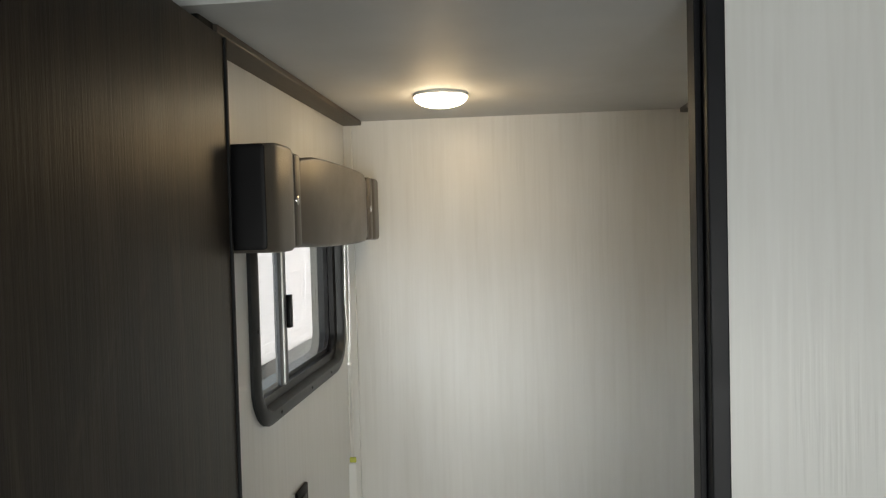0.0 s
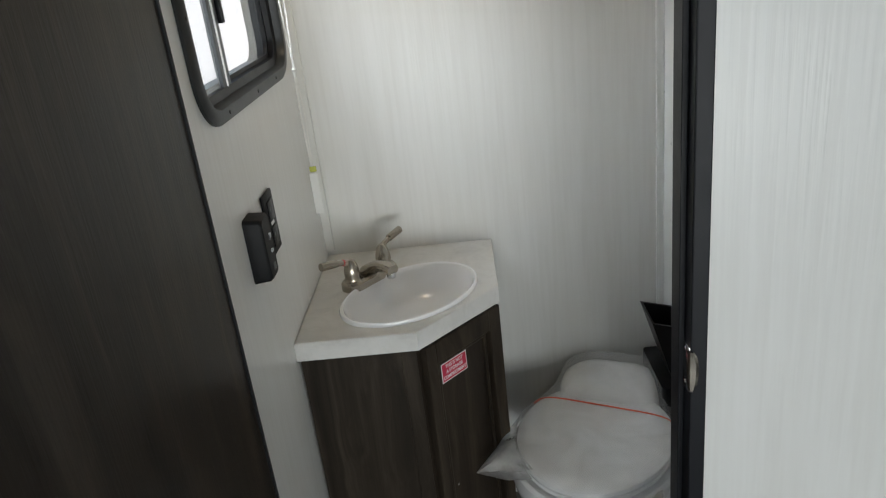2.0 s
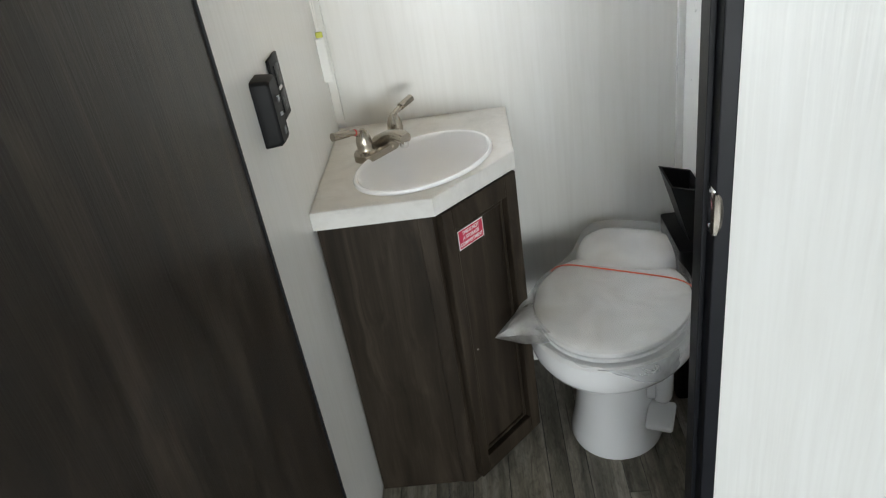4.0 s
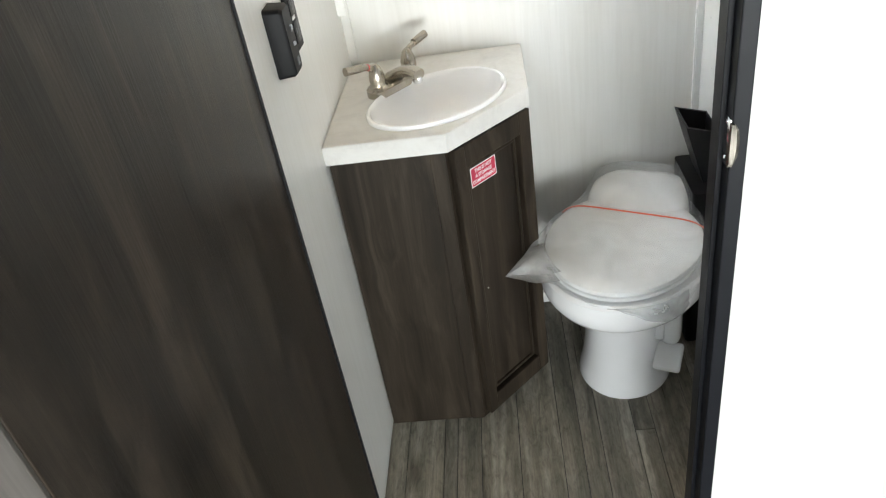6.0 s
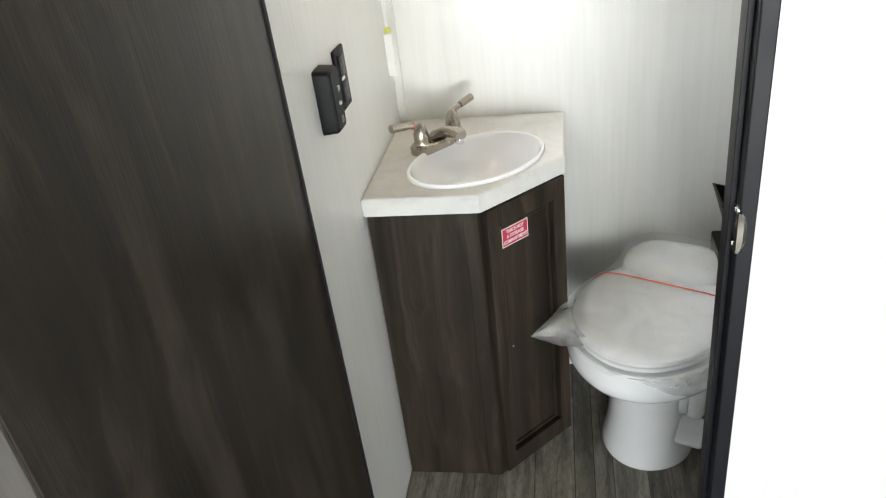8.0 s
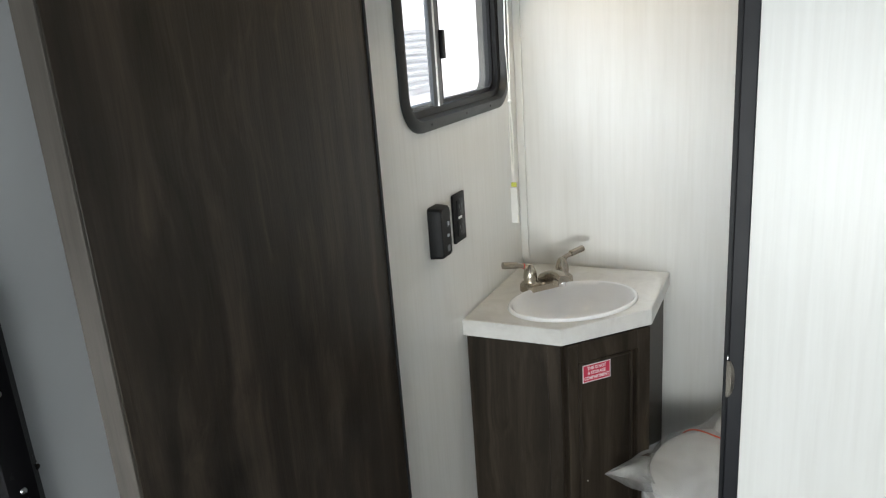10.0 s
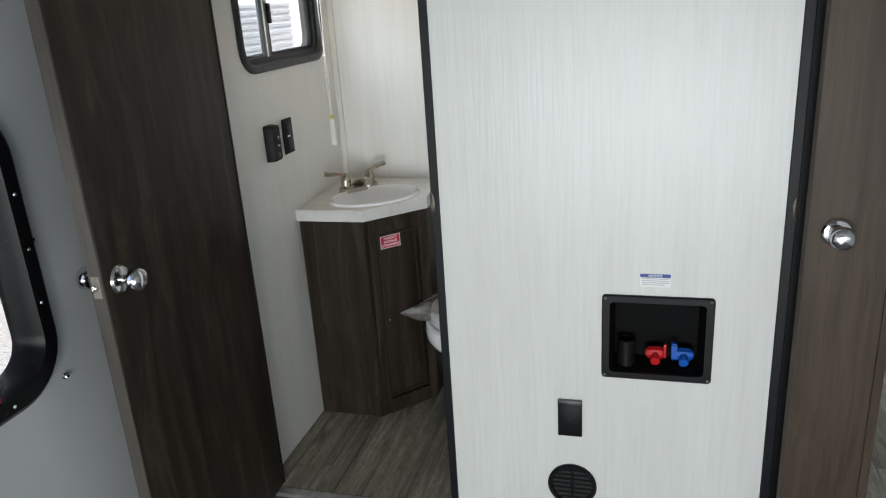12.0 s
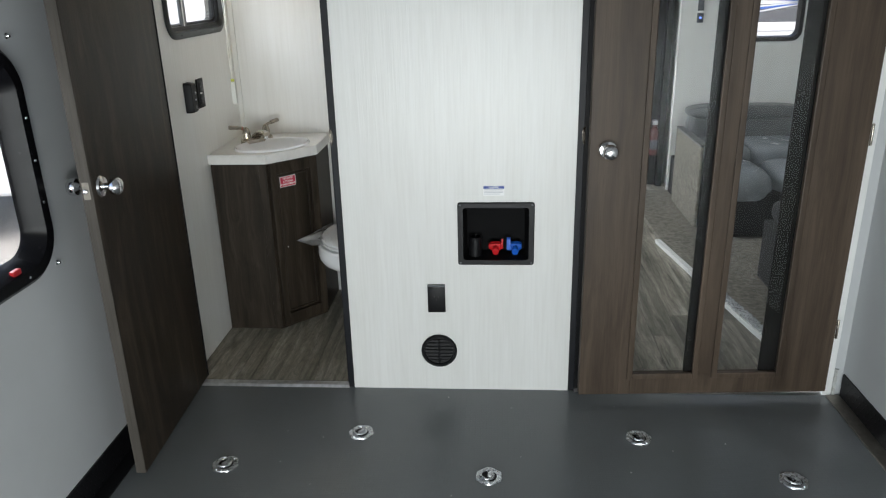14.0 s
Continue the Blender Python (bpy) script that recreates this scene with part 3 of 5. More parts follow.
# ---- fittings on the partition panel ----
laundry = thing("laundry_outlet_box", pose(0.573, 0.0, 0.6625), "black recessed laundry outlet box with red and blue valves", "outlet box")
W, H, W2, H2, DEP = 0.142, 0.1225, 0.122, 0.103, 0.085
bm = ring_frame([(0.0, 0, 0, W, H, 0.010), (-0.005, 0, 0, W, H, 0.010), (-0.008, 0, 0, W - 0.003, H - 0.003, 0.009), (-0.008, 0, 0, W2, H2, 0.012), (0.0, 0, 0, W2, H2, 0.012)], axis="y")
part("flange", bm, BLACK, laundry, smooth=True)
loops = [[(u, d, v) for u, v in round_rect(0, 0, a, b, 0.012)] for d, a, b in ((0.0, W2, H2), (DEP, W2 - 0.012, H2 - 0.010))]
part("recess", skin(loops, True, (False, True)), RECESS, laundry)
part("drain_pipe", lathe([(0.024, 0), (0.024, 0.075), (0.021, 0.077), (0.019, 0.06), (0.019, 0.0)], 24, Matrix.Translation((-0.078, 0.045, -H2 + 0.001))), BLACK, laundry, smooth=True)


def valve(x, mat, flip, words):
    v = part("valve_" + words, rod((x, 0.05, -H2 + 0.002), (x, 0.05, -H2 + 0.03), 0.011, None, 16, 0.001), mat, laundry, words + " plastic valve", True)
    part("valve_body", lathe([(0.0, -0.020), (0.016, -0.020), (0.0185, -0.012), (0.0185, 0.012), (0.016, 0.020), (0.0, 0.020)], 8, Matrix.Translation((x, 0.05, -H2 + 0.037)) @ Matrix.Rotation(radians(90), 4, "Y")), mat, v, smooth=True)
    part("spout", rod((x, 0.045, -H2 + 0.036), (x, 0.016, -H2 + 0.026), 0.0125, 0.013, 16, 0.002), mat, v, smooth=True)
    part("lever", box((x + flip * 0.021, 0.030, -H2 + 0.030), (x + flip * 0.029, 0.040, -H2 + 0.072), 0.003), mat, v, smooth=True)
    part("collar", rod((x - flip * 0.018, 0.05, -H2 + 0.037), (x - flip * 0.026, 0.05, -H2 + 0.037), 0.013, 0.011, 12, 0.002), mat, v, smooth=True)


valve(-0.001, RED_PL, 1, "red")
valve(0.073, BLUE_PL, -1, "blue")
for x in (-W + 0.009, W - 0.009):
    for z in (-H + 0.009, H - 0.009):
        part("screw", lathe([(0.004, 0.0), (0.0035, 0.0015), (0.0, 0.002)], 10, Matrix.Translation((x, -0.008, z)) @ Matrix.Rotation(radians(90), 4, "X")), GREY_SASH, laundry, smooth=True)

notice = thing("notice_label", pose(0.565, -0.0004, 0.828), "small white notice label with a blue heading", "label")
part("paper", box((-0.038, -0.0004, -0.018), (0.038, 0, 0.018)), WHITE_LABEL, notice)
part("heading", box((-0.038, -0.0007, 0.008), (0.038, -0.0004, 0.018)), BLUE_LABEL, notice)
text_mesh("NOTICE", 0.0095, Matrix.Translation((0, -0.0010, 0.0128)) @ Matrix.Rotation(radians(90), 4, "X"), WHITE_LABEL, notice)
for k in range(4):
    part("print_line", box((-0.034, -0.0006, 0.0035 - 0.0055 * k), (0.034 - 0.012 * (k == 3), -0.0004, 0.0055 - 0.0055 * k)), GREY_PRINT, notice)

socket = thing("wall_socket", pose(0.345, 0.0, 0.401), "black wall socket plate on the white panel", "socket")
part("plate", box((-0.034, -0.010, -0.058), (0.034, 0.0, 0.050), 0.003), BLACK, socket, smooth=True)
part("cover", box((-0.030, -0.013, -0.050), (0.030, -0.009, 0.044), 0.002), BLACK_SOFT, socket, smooth=True)
part("top_lip", box((-0.034, -0.014, 0.051), (0.034, 0.0, 0.058), 0.002), GREY_SASH, socket, "glossy grey upper lip", True)
for x, z in ((-0.008, 0.010), (0.008, 0.010), (0.0, -0.002)):
    part("slot", box((x - 0.0015, -0.0135, z - 0.004), (x + 0.0015, -0.0128, z + 0.004)), SLATE, socket)

vent = thing("round_vent", pose(0.350, 0.0, 0.174), "black round louvred heating vent low on the panel", "vent")
m = Matrix.Rotation(radians(90), 4, "X")
part("rim", lathe([(0.056, 0.0), (0.070, 0.0), (0.071, 0.006), (0.066, 0.011), (0.058, 0.011), (0.056, 0.004)], 40, m, caps=(False, False)), BLACK, vent, smooth=True)
part("backing", lathe([(0.0, 0.0015), (0.057, 0.0015), (0.057, 0.003), (0.0, 0.003)], 40, m, caps=(False, False)), SLATE, vent)
for k in range(7):
    z = -0.045 + 0.015 * k
    hw = math.sqrt(0.0575 ** 2 - z * z) - 0.001
    part("slat", box((-hw, -0.010, -0.0012), (hw, 0.003, 0.0012), 0.0, bm=None, m=Matrix.Translation((0, 0, z)) @ Matrix.Rotation(radians(-35), 4, "X")), BLACK, vent)
part("centre_bar", box((-0.004, -0.0115, -0.052), (0.004, -0.006, 0.052), 0.001), BLACK, vent)

# ---- tie-down rings in the garage floor ----


def tie_down(m):
    t = thing("tie_down_ring", m, "zinc tie-down ring in a recessed plate on the dark floor", "tie-down ring", "floor tie-downs")
    hole = [(0.030 * math.cos(2 * math.pi * k / 24), 0.030 * math.sin(2 * math.pi * k / 24)) for k in range(24)]
    bm = bmesh.new()
    outer = []
    for k in range(24):
        a = 2 * math.pi * k / 24
        r = 0.043 / max(abs(math.cos(a)) * 0.80 + abs(math.sin(a)) * 0.60, abs(math.sin(a)) * 1.0, abs(math.cos(a)) * 0.9)
        outer.append((r * math.cos(a), r * math.sin(a)))
    loops = [[(x, y, 0.0) for x, y in outer], [(x * 0.97, y * 0.97, 0.003) for x, y in outer], [(x * 1.05, y * 1.05, 0.003) for x, y in hole],
             [(x * 0.9, y * 0.9, 0.0012) for x, y in hole]]
    part("plate", skin(loops, True, (False, False), bm), ZINC, t, smooth=True)
    part("cup", lathe([(0.027, 0.0010), (0.0, 0.0006)], 24, caps=(False, False)), SLATE, t, "dark recessed cup")
    pts = [(0.024 * math.cos(a), 0.006 + 0.024 * math.sin(a) * 0.9, 0.007 + 0.003 * math.sin(a)) for a in [2 * math.pi * k / 20 for k in range(21)]]
    part("ring", tube(pts, 0.0042, 10), ZINC, t, smooth=True)
    part("bracket", box((-0.014, -0.010, 0.002), (0.014, 0.004, 0.013), 0.003), ZINC, t, smooth=True)
    for x, y in ((0.038, 0.0), (-0.038, 0.0)):
        part("bolt", lathe([(0.006, 0.002), (0.005, 0.005), (0.0, 0.006)], 12, Matrix.Translation((x, y, 0.001))), ZINC, t, smooth=True)
    return t


ring = tie_down(pose(0.081, -0.318, 0.0, 0, 0, 55))
for x, y, a in ((0.55, -0.556, 90), (1.082, -0.319, 125), (-0.358, -0.522, 55), (1.538, -0.543, 125)):
    copy_thing(ring, pose(x, y, 0.0, 0, 0, a))

# ---- garage side window ----
gw = thing("window_1", pose(XG, -1.215, 1.105), "black-framed garage window with rounded corners", "window", kind="structure")
HU, HV = 0.585, 0.325
part("window_frame", ring_frame([(0.0, 0, 0, HU, HV, 0.13), (0.010, 0, 0, HU, HV, 0.13), (0.020, 0, 0, HU - 0.012, HV - 0.012, 0.12), (0.020, 0, 0, HU - 0.045, HV - 0.045, 0.09),
                                 (-0.010, 0, 0, HU - 0.060, HV - 0.060, 0.08), (-0.045, 0, 0, HU - 0.070, HV - 0.070, 0.07), (-0.045, 0, 0, HU - 0.055, HV - 0.055, 0.07), (0.0, 0, 0, HU - 0.052, HV - 0.052, 0.08)]),
     GLOSS_BLACK, gw, smooth=True)
gp = part("pane", skin([[(x, u, v) for u, v in round_rect(0, 0, HU - 0.062, HV - 0.062, 0.07)] for x in (-0.038, -0.034)]), GLASS, gw)
gp.visible_shadow = False
part("latch", box((0.0, HU - 0.215, -HV + 0.045), (0.014, HU - 0.18, -HV + 0.063), 0.003, m=None), RED_PL, gw, "red release latch", True)
for u, v in ((HU - 0.028, 0.12), (HU - 0.028, 0.0), (HU - 0.03, -0.12), (HU - 0.16, -HV + 0.026), (HU - 0.16, HV - 0.026)):
    part("screw", lathe([(0.004, 0), (0.003, 0.002), (0.0, 0.0025)], 10, Matrix.Translation((0.020, u, v)) @ Matrix.Rotation(radians(90), 4, "Y")), ZINC, gw, smooth=True)
for y, z in ((-0.640, 1.440), (-0.632, 1.118), (-0.632, 0.79), (-0.9, 1.49), (-0.95, 0.72)):
    m = Matrix.Translation((XG, y, z)) @ Matrix.Rotation(radians(90), 4, "Y")
    solid("snap_stud", lathe([(0.0075, 0.0), (0.0075, 0.003), (0.004, 0.005), (0.0055, 0.009), (0.004, 0.012), (0.0, 0.0125)], 16, m), CHROME, "small chrome snap stud on the grey wall", "snap stud", "snap studs", smooth=True)

# ---- bathroom window and what hangs over it ----
bw = thing("window_2", pose(XL, 0.583, 1.56), "dark-framed bathroom sliding window with rounded corners", "window", kind="structure")
HU, HV = 0.322, 0.205
part("window_frame", ring_frame([(0.0, 0, 0, HU, HV, 0.085), (0.006, 0, 0, HU, HV, 0.085), (0.011, 0, 0, HU - 0.008, HV - 0.008, 0.08), (0.011, 0, 0, HU - 0.024, HV - 0.024, 0.064),
                                 (0.004, 0, 0, HU - 0.028, HV - 0.028, 0.060), (-0.068, 0, 0, HU - 0.0385, HV - 0.0465, 0.050), (-0.068, 0, 0, HU - 0.0375, HV - 0.0455, 0.051), (0.0, 0, 0, HU - 0.0275, HV - 0.0275, 0.060)]),
     WINDOW_FRAME, bw, smooth=True)
part("inner_track", ring_frame([(-0.006, 0, 0, HU - 0.031, HV - 0.031, 0.057), (-0.006, 0, 0, HU - 0.038, HV - 0.038, 0.051), (-0.009, 0, 0, HU - 0.046, HV - 0.046, 0.043), (-0.020, 0, 0, HU - 0.048, HV - 0.048, 0.041), (-0.020, 0, 0, HU - 0.058, HV - 0.056, 0.034), (-0.030, 0, 0, HU - 0.060, HV - 0.058, 0.033), (-0.030, 0, 0, HU - 0.042, HV - 0.042, 0.047), (-0.012, 0, 0, HU - 0.031, HV - 0.031, 0.057)]),
     BLACK, bw, "black sliding track", True)
part("sash_bar", box((-0.022, -0.136, -HV + 0.038), (-0.010, -0.088, HV - 0.038), 0.002), GREY_SASH, bw, "grey metal sash bar", True)
part("sash_strip", box((-0.0105, -0.116, -HV + 0.040), (-0.0085, -0.109, HV - 0.040), 0.0005), ALU, bw, "bright metal strip")
part("meeting_stile", box((-0.028, -0.090, -HV + 0.038), (-0.016, -0.068, HV - 0.038), 0.002), BLACK, bw, smooth=True)
part("sash_pull", box((-0.016, -0.080, -0.055), (-0.004, -0.066, 0.010), 0.002), BLACK, bw, smooth=True)
for u0, u1, x in ((-HU + 0.036, -0.100, -0.016), (-0.072, HU - 0.036, -0.024)):
    p = part("pane", box((x, u0, -HV + 0.036), (x + 0.003, u1, HV - 0.036)), TINT if u0 < -0.2 else GLASS, bw)
    p.visible_shadow = False
for u, v in ((-0.20, -HV + 0.014), (0.0, -HV + 0.014), (0.16, -HV + 0.014), (HU - 0.014, -0.06), (HU - 0.014, 0.07), (-HU + 0.014, -0.03)):
    part("screw", lathe([(0.0035, 0), (0.003, 0.0015), (0.0, 0.002)], 10, Matrix.Translation((0.011, u, v)) @ Matrix.Rotation(radians(90), 4, "Y")), SLATE, bw, smooth=True)

val = thing("window_valance", pose(XL, 0.505, 1.744), "padded brown vinyl window valance with seamed straps", "valance")
VW = 0.423


def pad(u0, u1, grow, name, label="", mat=VALANCE):
    """A padded length of the valance box, slightly swollen in the middle."""
    bm = bmesh.new()
    n = 9
    loops = []
    for i in range(n):
        f = i / (n - 1)
        s = grow * (1 - (2 * f - 1) ** 4)
        u = u0 + (u1 - u0) * f
        edge = 0.007 * (1 if i in (0, n - 1) else 0)
        prof = round_rect(0.0475, 0.0, 0.0475 + s - edge * 0.5, 0.071 + s * 0.8 - edge * 0.5, 0.006, 3)
        loops.append([(max(x, 0.0005), u, z) for x, z in prof])
    part(name, skin(loops, True, (True, True), bm), mat, val, label, True)


pad(-VW, -VW + 0.0045, 0.003, "end_panel", "black end panel", BLACK_SOFT)
pad(-VW + 0.0045, -VW + 0.135, 0.010, "padding")
pad(-VW + 0.137, -VW + 0.172, 0.004, "strap")
pad(-VW + 0.174, VW - 0.120, 0.010, "padding")
pad(VW - 0.118, VW - 0.083, 0.004, "strap")
pad(VW - 0.081, VW, 0.005, "padding")
for u in (-VW + 0.155, VW - 0.10):
    part("button", lathe([(0.008, 0.0), (0.007, 0.003), (0.0, 0.005)], 16, Matrix.Translation((0.0965, u - 0.006, 0.0)) @ Matrix.Rotation(radians(90), 4, "Y")), CHROME, val, "small chrome stud", True)

cord = thing("blind_cord", pose(-0.657, 0.835, 1.67), "white blind cord with a yellow-topped tag", "blind cord")
for k, x in enumerate((-0.004, 0.004)):
    part("strand", tube([(x, 0, 0.0), (x * 1.3, -0.004, -0.15), (x * 0.2, -0.002, -0.30), (x * 1.2, 0, -0.40), (x * 0.3, 0, -0.525)], 0.0022, 6), CORD, cord, smooth=True)
part("knot", lathe([(0.0, -0.006), (0.005, -0.003), (0.006, 0.0), (0.004, 0.004), (0.0, 0.006)], 10, Matrix.Translation((0, -0.002, -0.30))), CORD, cord, smooth=True)
part("tag_top", box((-0.007, -0.003, -0.540), (0.009, 0.003, -0.527), 0.002), YELLOW, cord, "yellow tag top", True)
part("tag", box((-0.010, -0.0015, -0.645), (0.010, 0.0015, -0.543), 0.001), WHITE_PL, cord, "white warning tag")

alarm = thing("wall_control", pose(XL, 0.374, 1.124), "black plastic wall control box beside a switch plate", "wall control")
bm = skin([[(x, u, v) for u, v in round_rect(0, 0, a, b, 0.008, 4)] for x, a, b in ((0.0, 0.029, 0.061), (0.028, 0.027, 0.059), (0.033, 0.023, 0.055))])
part("case", bm, BLACK_SOFT, alarm, smooth=True)
part("button", lathe([(0.006, 0), (0.006, 0.002), (0.0, 0.003)], 16, Matrix.Translation((0.033, 0.006, 0.018)) @ Matrix.Rotation(radians(90), 4, "Y")), GREY_SASH, alarm, smooth=True)
part("grille", box((0.032, -0.002, -0.046), (0.0342, 0.012, -0.032), 0.001), GREY_SASH, alarm)
for y, z, h in ((0.006, 0.020, 0.004), (0.004, -0.008, 0.003)):
    part("symbol", box((0.0330, y - 0.004, z - h), (0.0363, y + 0.004, z + h), 0.0005), GREY_PRINT, alarm, "pale printed symbol")
sw = thing("socket_plate", pose(XL, 0.510, 1.124), "black double socket plate on the bathroom wall", "socket")
part("plate", box((0.0, -0.034, -0.061), (0.007, 0.034, 0.061), 0.002), BLACK_SOFT, sw, smooth=True)
for z in (0.026, -0.026):
    outlet = part("receptacle", box((0.007, -0.018, z - 0.020), (0.0095, 0.018, z + 0.020), 0.001), BLACK, sw, smooth=True)
    for y in (-0.007, 0.007):
        part("slot", box((0.0094, y - 0.0012, z - 0.002), (0.0100, y + 0.0012, z + 0.008)), GREY_SASH, outlet)
    part("earth_hole", lathe([(0.0025, 0), (0.0, 0.0004)], 10, Matrix.Translation((0.0095, 0, z - 0.010)) @ Matrix.Rotation(radians(90), 4, "Y")), GREY_SASH, outlet)
part("mark", box((0.0068, -0.010, -0.003), (0.0082, 0.010, 0.003)), WHITE_LABEL, sw, "small white label")

dome = thing("ceiling_light", pose(-0.40, 0.64, ZB), "round white dome ceiling light, switched on", "ceiling light")
part("base", lathe([(0.056, 0.0), (0.058, -0.005), (0.056, -0.007), (0.0, -0.007)], 40, caps=(True, False)), WHITE_PL, dome, smooth=True)
part("diffuser", lathe([(0.0525, -0.004), (0.0565, -0.007), (0.054, -0.014), (0.043, -0.022), (0.025, -0.027), (0.0, -0.029)], 40, caps=(False, False)), LAMP_GLOW, dome, "glowing white diffuser", True)

# ---- corner vanity ----
VB = (-0.69, YB)
van = thing("corner_vanity", pose(*VB, 0.008), "dark brown wood-print corner vanity cabinet with panelled door", "vanity cabinet")


def vloc(x, y):
    return (x - VB[0], y - VB[1])


A, B, C = vloc(-0.686, 0.512), vloc(-0.437, 0.512), vloc(-0.263, 0.698)
foot = [vloc(-0.686, YB - 0.002), A, B, C, vloc(-0.263, YB - 0.002)]
shrunk = [(0.245 + (x - 0.245) * 0.93, -0.24 + (y + 0.24) * 0.93) for x, y in foot]
part("carcass", skin([[(x, y, 0.0) for x, y in foot], [(x, y, 0.806) for x, y in foot], [(x, y, 0.806) for x, y in shrunk], [(x, y, 0.60) for x, y in shrunk]]), VANITY_WOOD, van)
dvec = (Vector(C) - Vector(B))
dlen, dang = dvec.length, math.atan2(dvec.y, dvec.x)
face = Matrix.Translation((B[0], B[1], 0)) @ Matrix.Rotation(dang, 4, "Z")
# local x along the slanted face, -y outwards
part("side_stile", box((B[0] - 0.034, B[1] - 0.004, 0.002), (B[0] - 0.001, B[1], 0.803), 0.0015), VANITY_WOOD, van)
vdoor = part("door", merge(bmesh.new(), box((0.036, -0.006, 0.07), (dlen - 0.036, -0.001, 0.76)), face), VANITY_WOOD, van)
SL, ST, R0, R1 = 0.036, 0.042, 0.076, 0.752
for nm, lo, hi in (("stile", (0.006, 0.022), (SL, 0.803)), ("stile", (dlen - ST, 0.022), (dlen - 0.004, 0.803)), ("rail", (SL, 0.022), (dlen - ST, R0)), ("rail", (SL, R1), (dlen - ST, 0.803))):
    part(nm, box((lo[0], -0.022, lo[1]), (hi[0], -0.001, hi[1]), 0.002, m=face), VANITY_WOOD, vdoor)
bm = bmesh.new()
G0, G1 = 0.0065, 0.015
for lo, hi in (((SL + G0, R0 + G0), (SL + G1, R1 - G0)), ((dlen - ST - G1, R0 + G0), (dlen - ST - G0, R1 - G0)), ((SL + G1, R0 + G0), (dlen - ST - G1, R0 + G1)), ((SL + G1, R1 - G1), (dlen - ST - G1, R1 - G0))):
    box((lo[0], -0.0125, lo[1]), (hi[0], -0.002, hi[1]), 0.003, bm=bm)
bmesh.ops.transform(bm, matrix=face, verts=bm.verts)
part("panel_bead", bm, VANITY_WOOD, vdoor)
for x, z in ((0.058, 0.40), (dlen - 0.060, 0.12)):
    part("brad", lathe([(0.0022, 0), (0.0, 0.001)], 8, face @ Matrix.Translation((x + 0.01, -0.006, z)) @ Matrix.Rotation(radians(90), 4, "X")), ALU, vdoor)

stick = thing("warning_sticker", Matrix.Translation((VB[0], VB[1], 0.008)) @ face @ Matrix.Translation((0.0985, -0.0066, 0.709)), "red sticker with white warning words on the vanity door", "sticker")
part("paper", box((-0.0410, -0.0005, -0.0240), (0.0410, 0, 0.0240)), WHITE_LABEL, stick, "white border")
part("red_field", box((-0.0388, -0.0008, -0.0218), (0.0388, -0.0005, 0.0218)), RED_LABEL, stick)
for k, w in enumerate(("THIS IS NOT", "A STORAGE", "COMPARTMENT")):
    text_mesh(w, 0.0122, Matrix.Translation((0, -0.0010, 0.0132 - 0.0132 * k)) @ Matrix.Rotation(radians(90), 4, "X"), WHITE_LABEL, stick, stretch=0.82)

# countertop with an oval cut-out for the basin
SC = vloc(-0.452, 0.690)
SA, SBm, SROT = 0.180, 0.132, radians(44)


def oval(a, b, n=48):
    return [(SC[0] + a * math.cos(t) * math.cos(SROT) - b * math.sin(t) * math.sin(SROT), SC[1] + a * math.cos(t) * math.sin(SROT) + b * math.sin(t) * math.cos(SROT)) for t in [2 * math.pi * k / n for k in range(n)]]


top_poly = [vloc(-0.6895, YB - 0.001), vloc(-0.6895, 0.498), vloc(-0.431, 0.498), vloc(-0.249, 0.689), vloc(-0.249, YB - 0.001)]


def poly_rim(poly, angles, c):
    """Where rays from c at those angles meet the polygon."""
    out = []
    for a in angles:
        d = Vector((math.cos(a), math.sin(a)))
        best = None
        for p, q in zip(poly, poly[1:] + poly[:1]):
            p, q = Vector(p), Vector(q)
            e = q - p
            den = d.x * e.y - d.y * e.x
            if abs(den) < 1e-9:
                continue
            w = p - Vector(c)
            s, u = (w.x * e.y - w.y * e.x) / den, (w.x * d.y - w.y * d.x) / den
            if s > 0 and -1e-6 <= u <= 1 + 1e-6 and (best is None or s < best):
                best = s
        out.append((c[0] + d.x * best, c[1] + d.y * best))
    return out


corner_angles = [math.atan2(p[1] - SC[1], p[0] - SC[0]) for p in top_poly]
inner = oval(SA * 0.955, SBm * 0.955, 44)
angs = sorted(set([round(math.atan2(y - SC[1], x - SC[0]), 6) for x, y in inner] + [round(a, 6) for a in corner_angles]))


def oval_at(a, sa, sb):
    t = a - SROT
    r = 1 / math.sqrt((math.cos(t) / sa) ** 2 + (math.sin(t) / sb) ** 2)
    return (SC[0] + r * math.cos(a), SC[1] + r * math.sin(a))


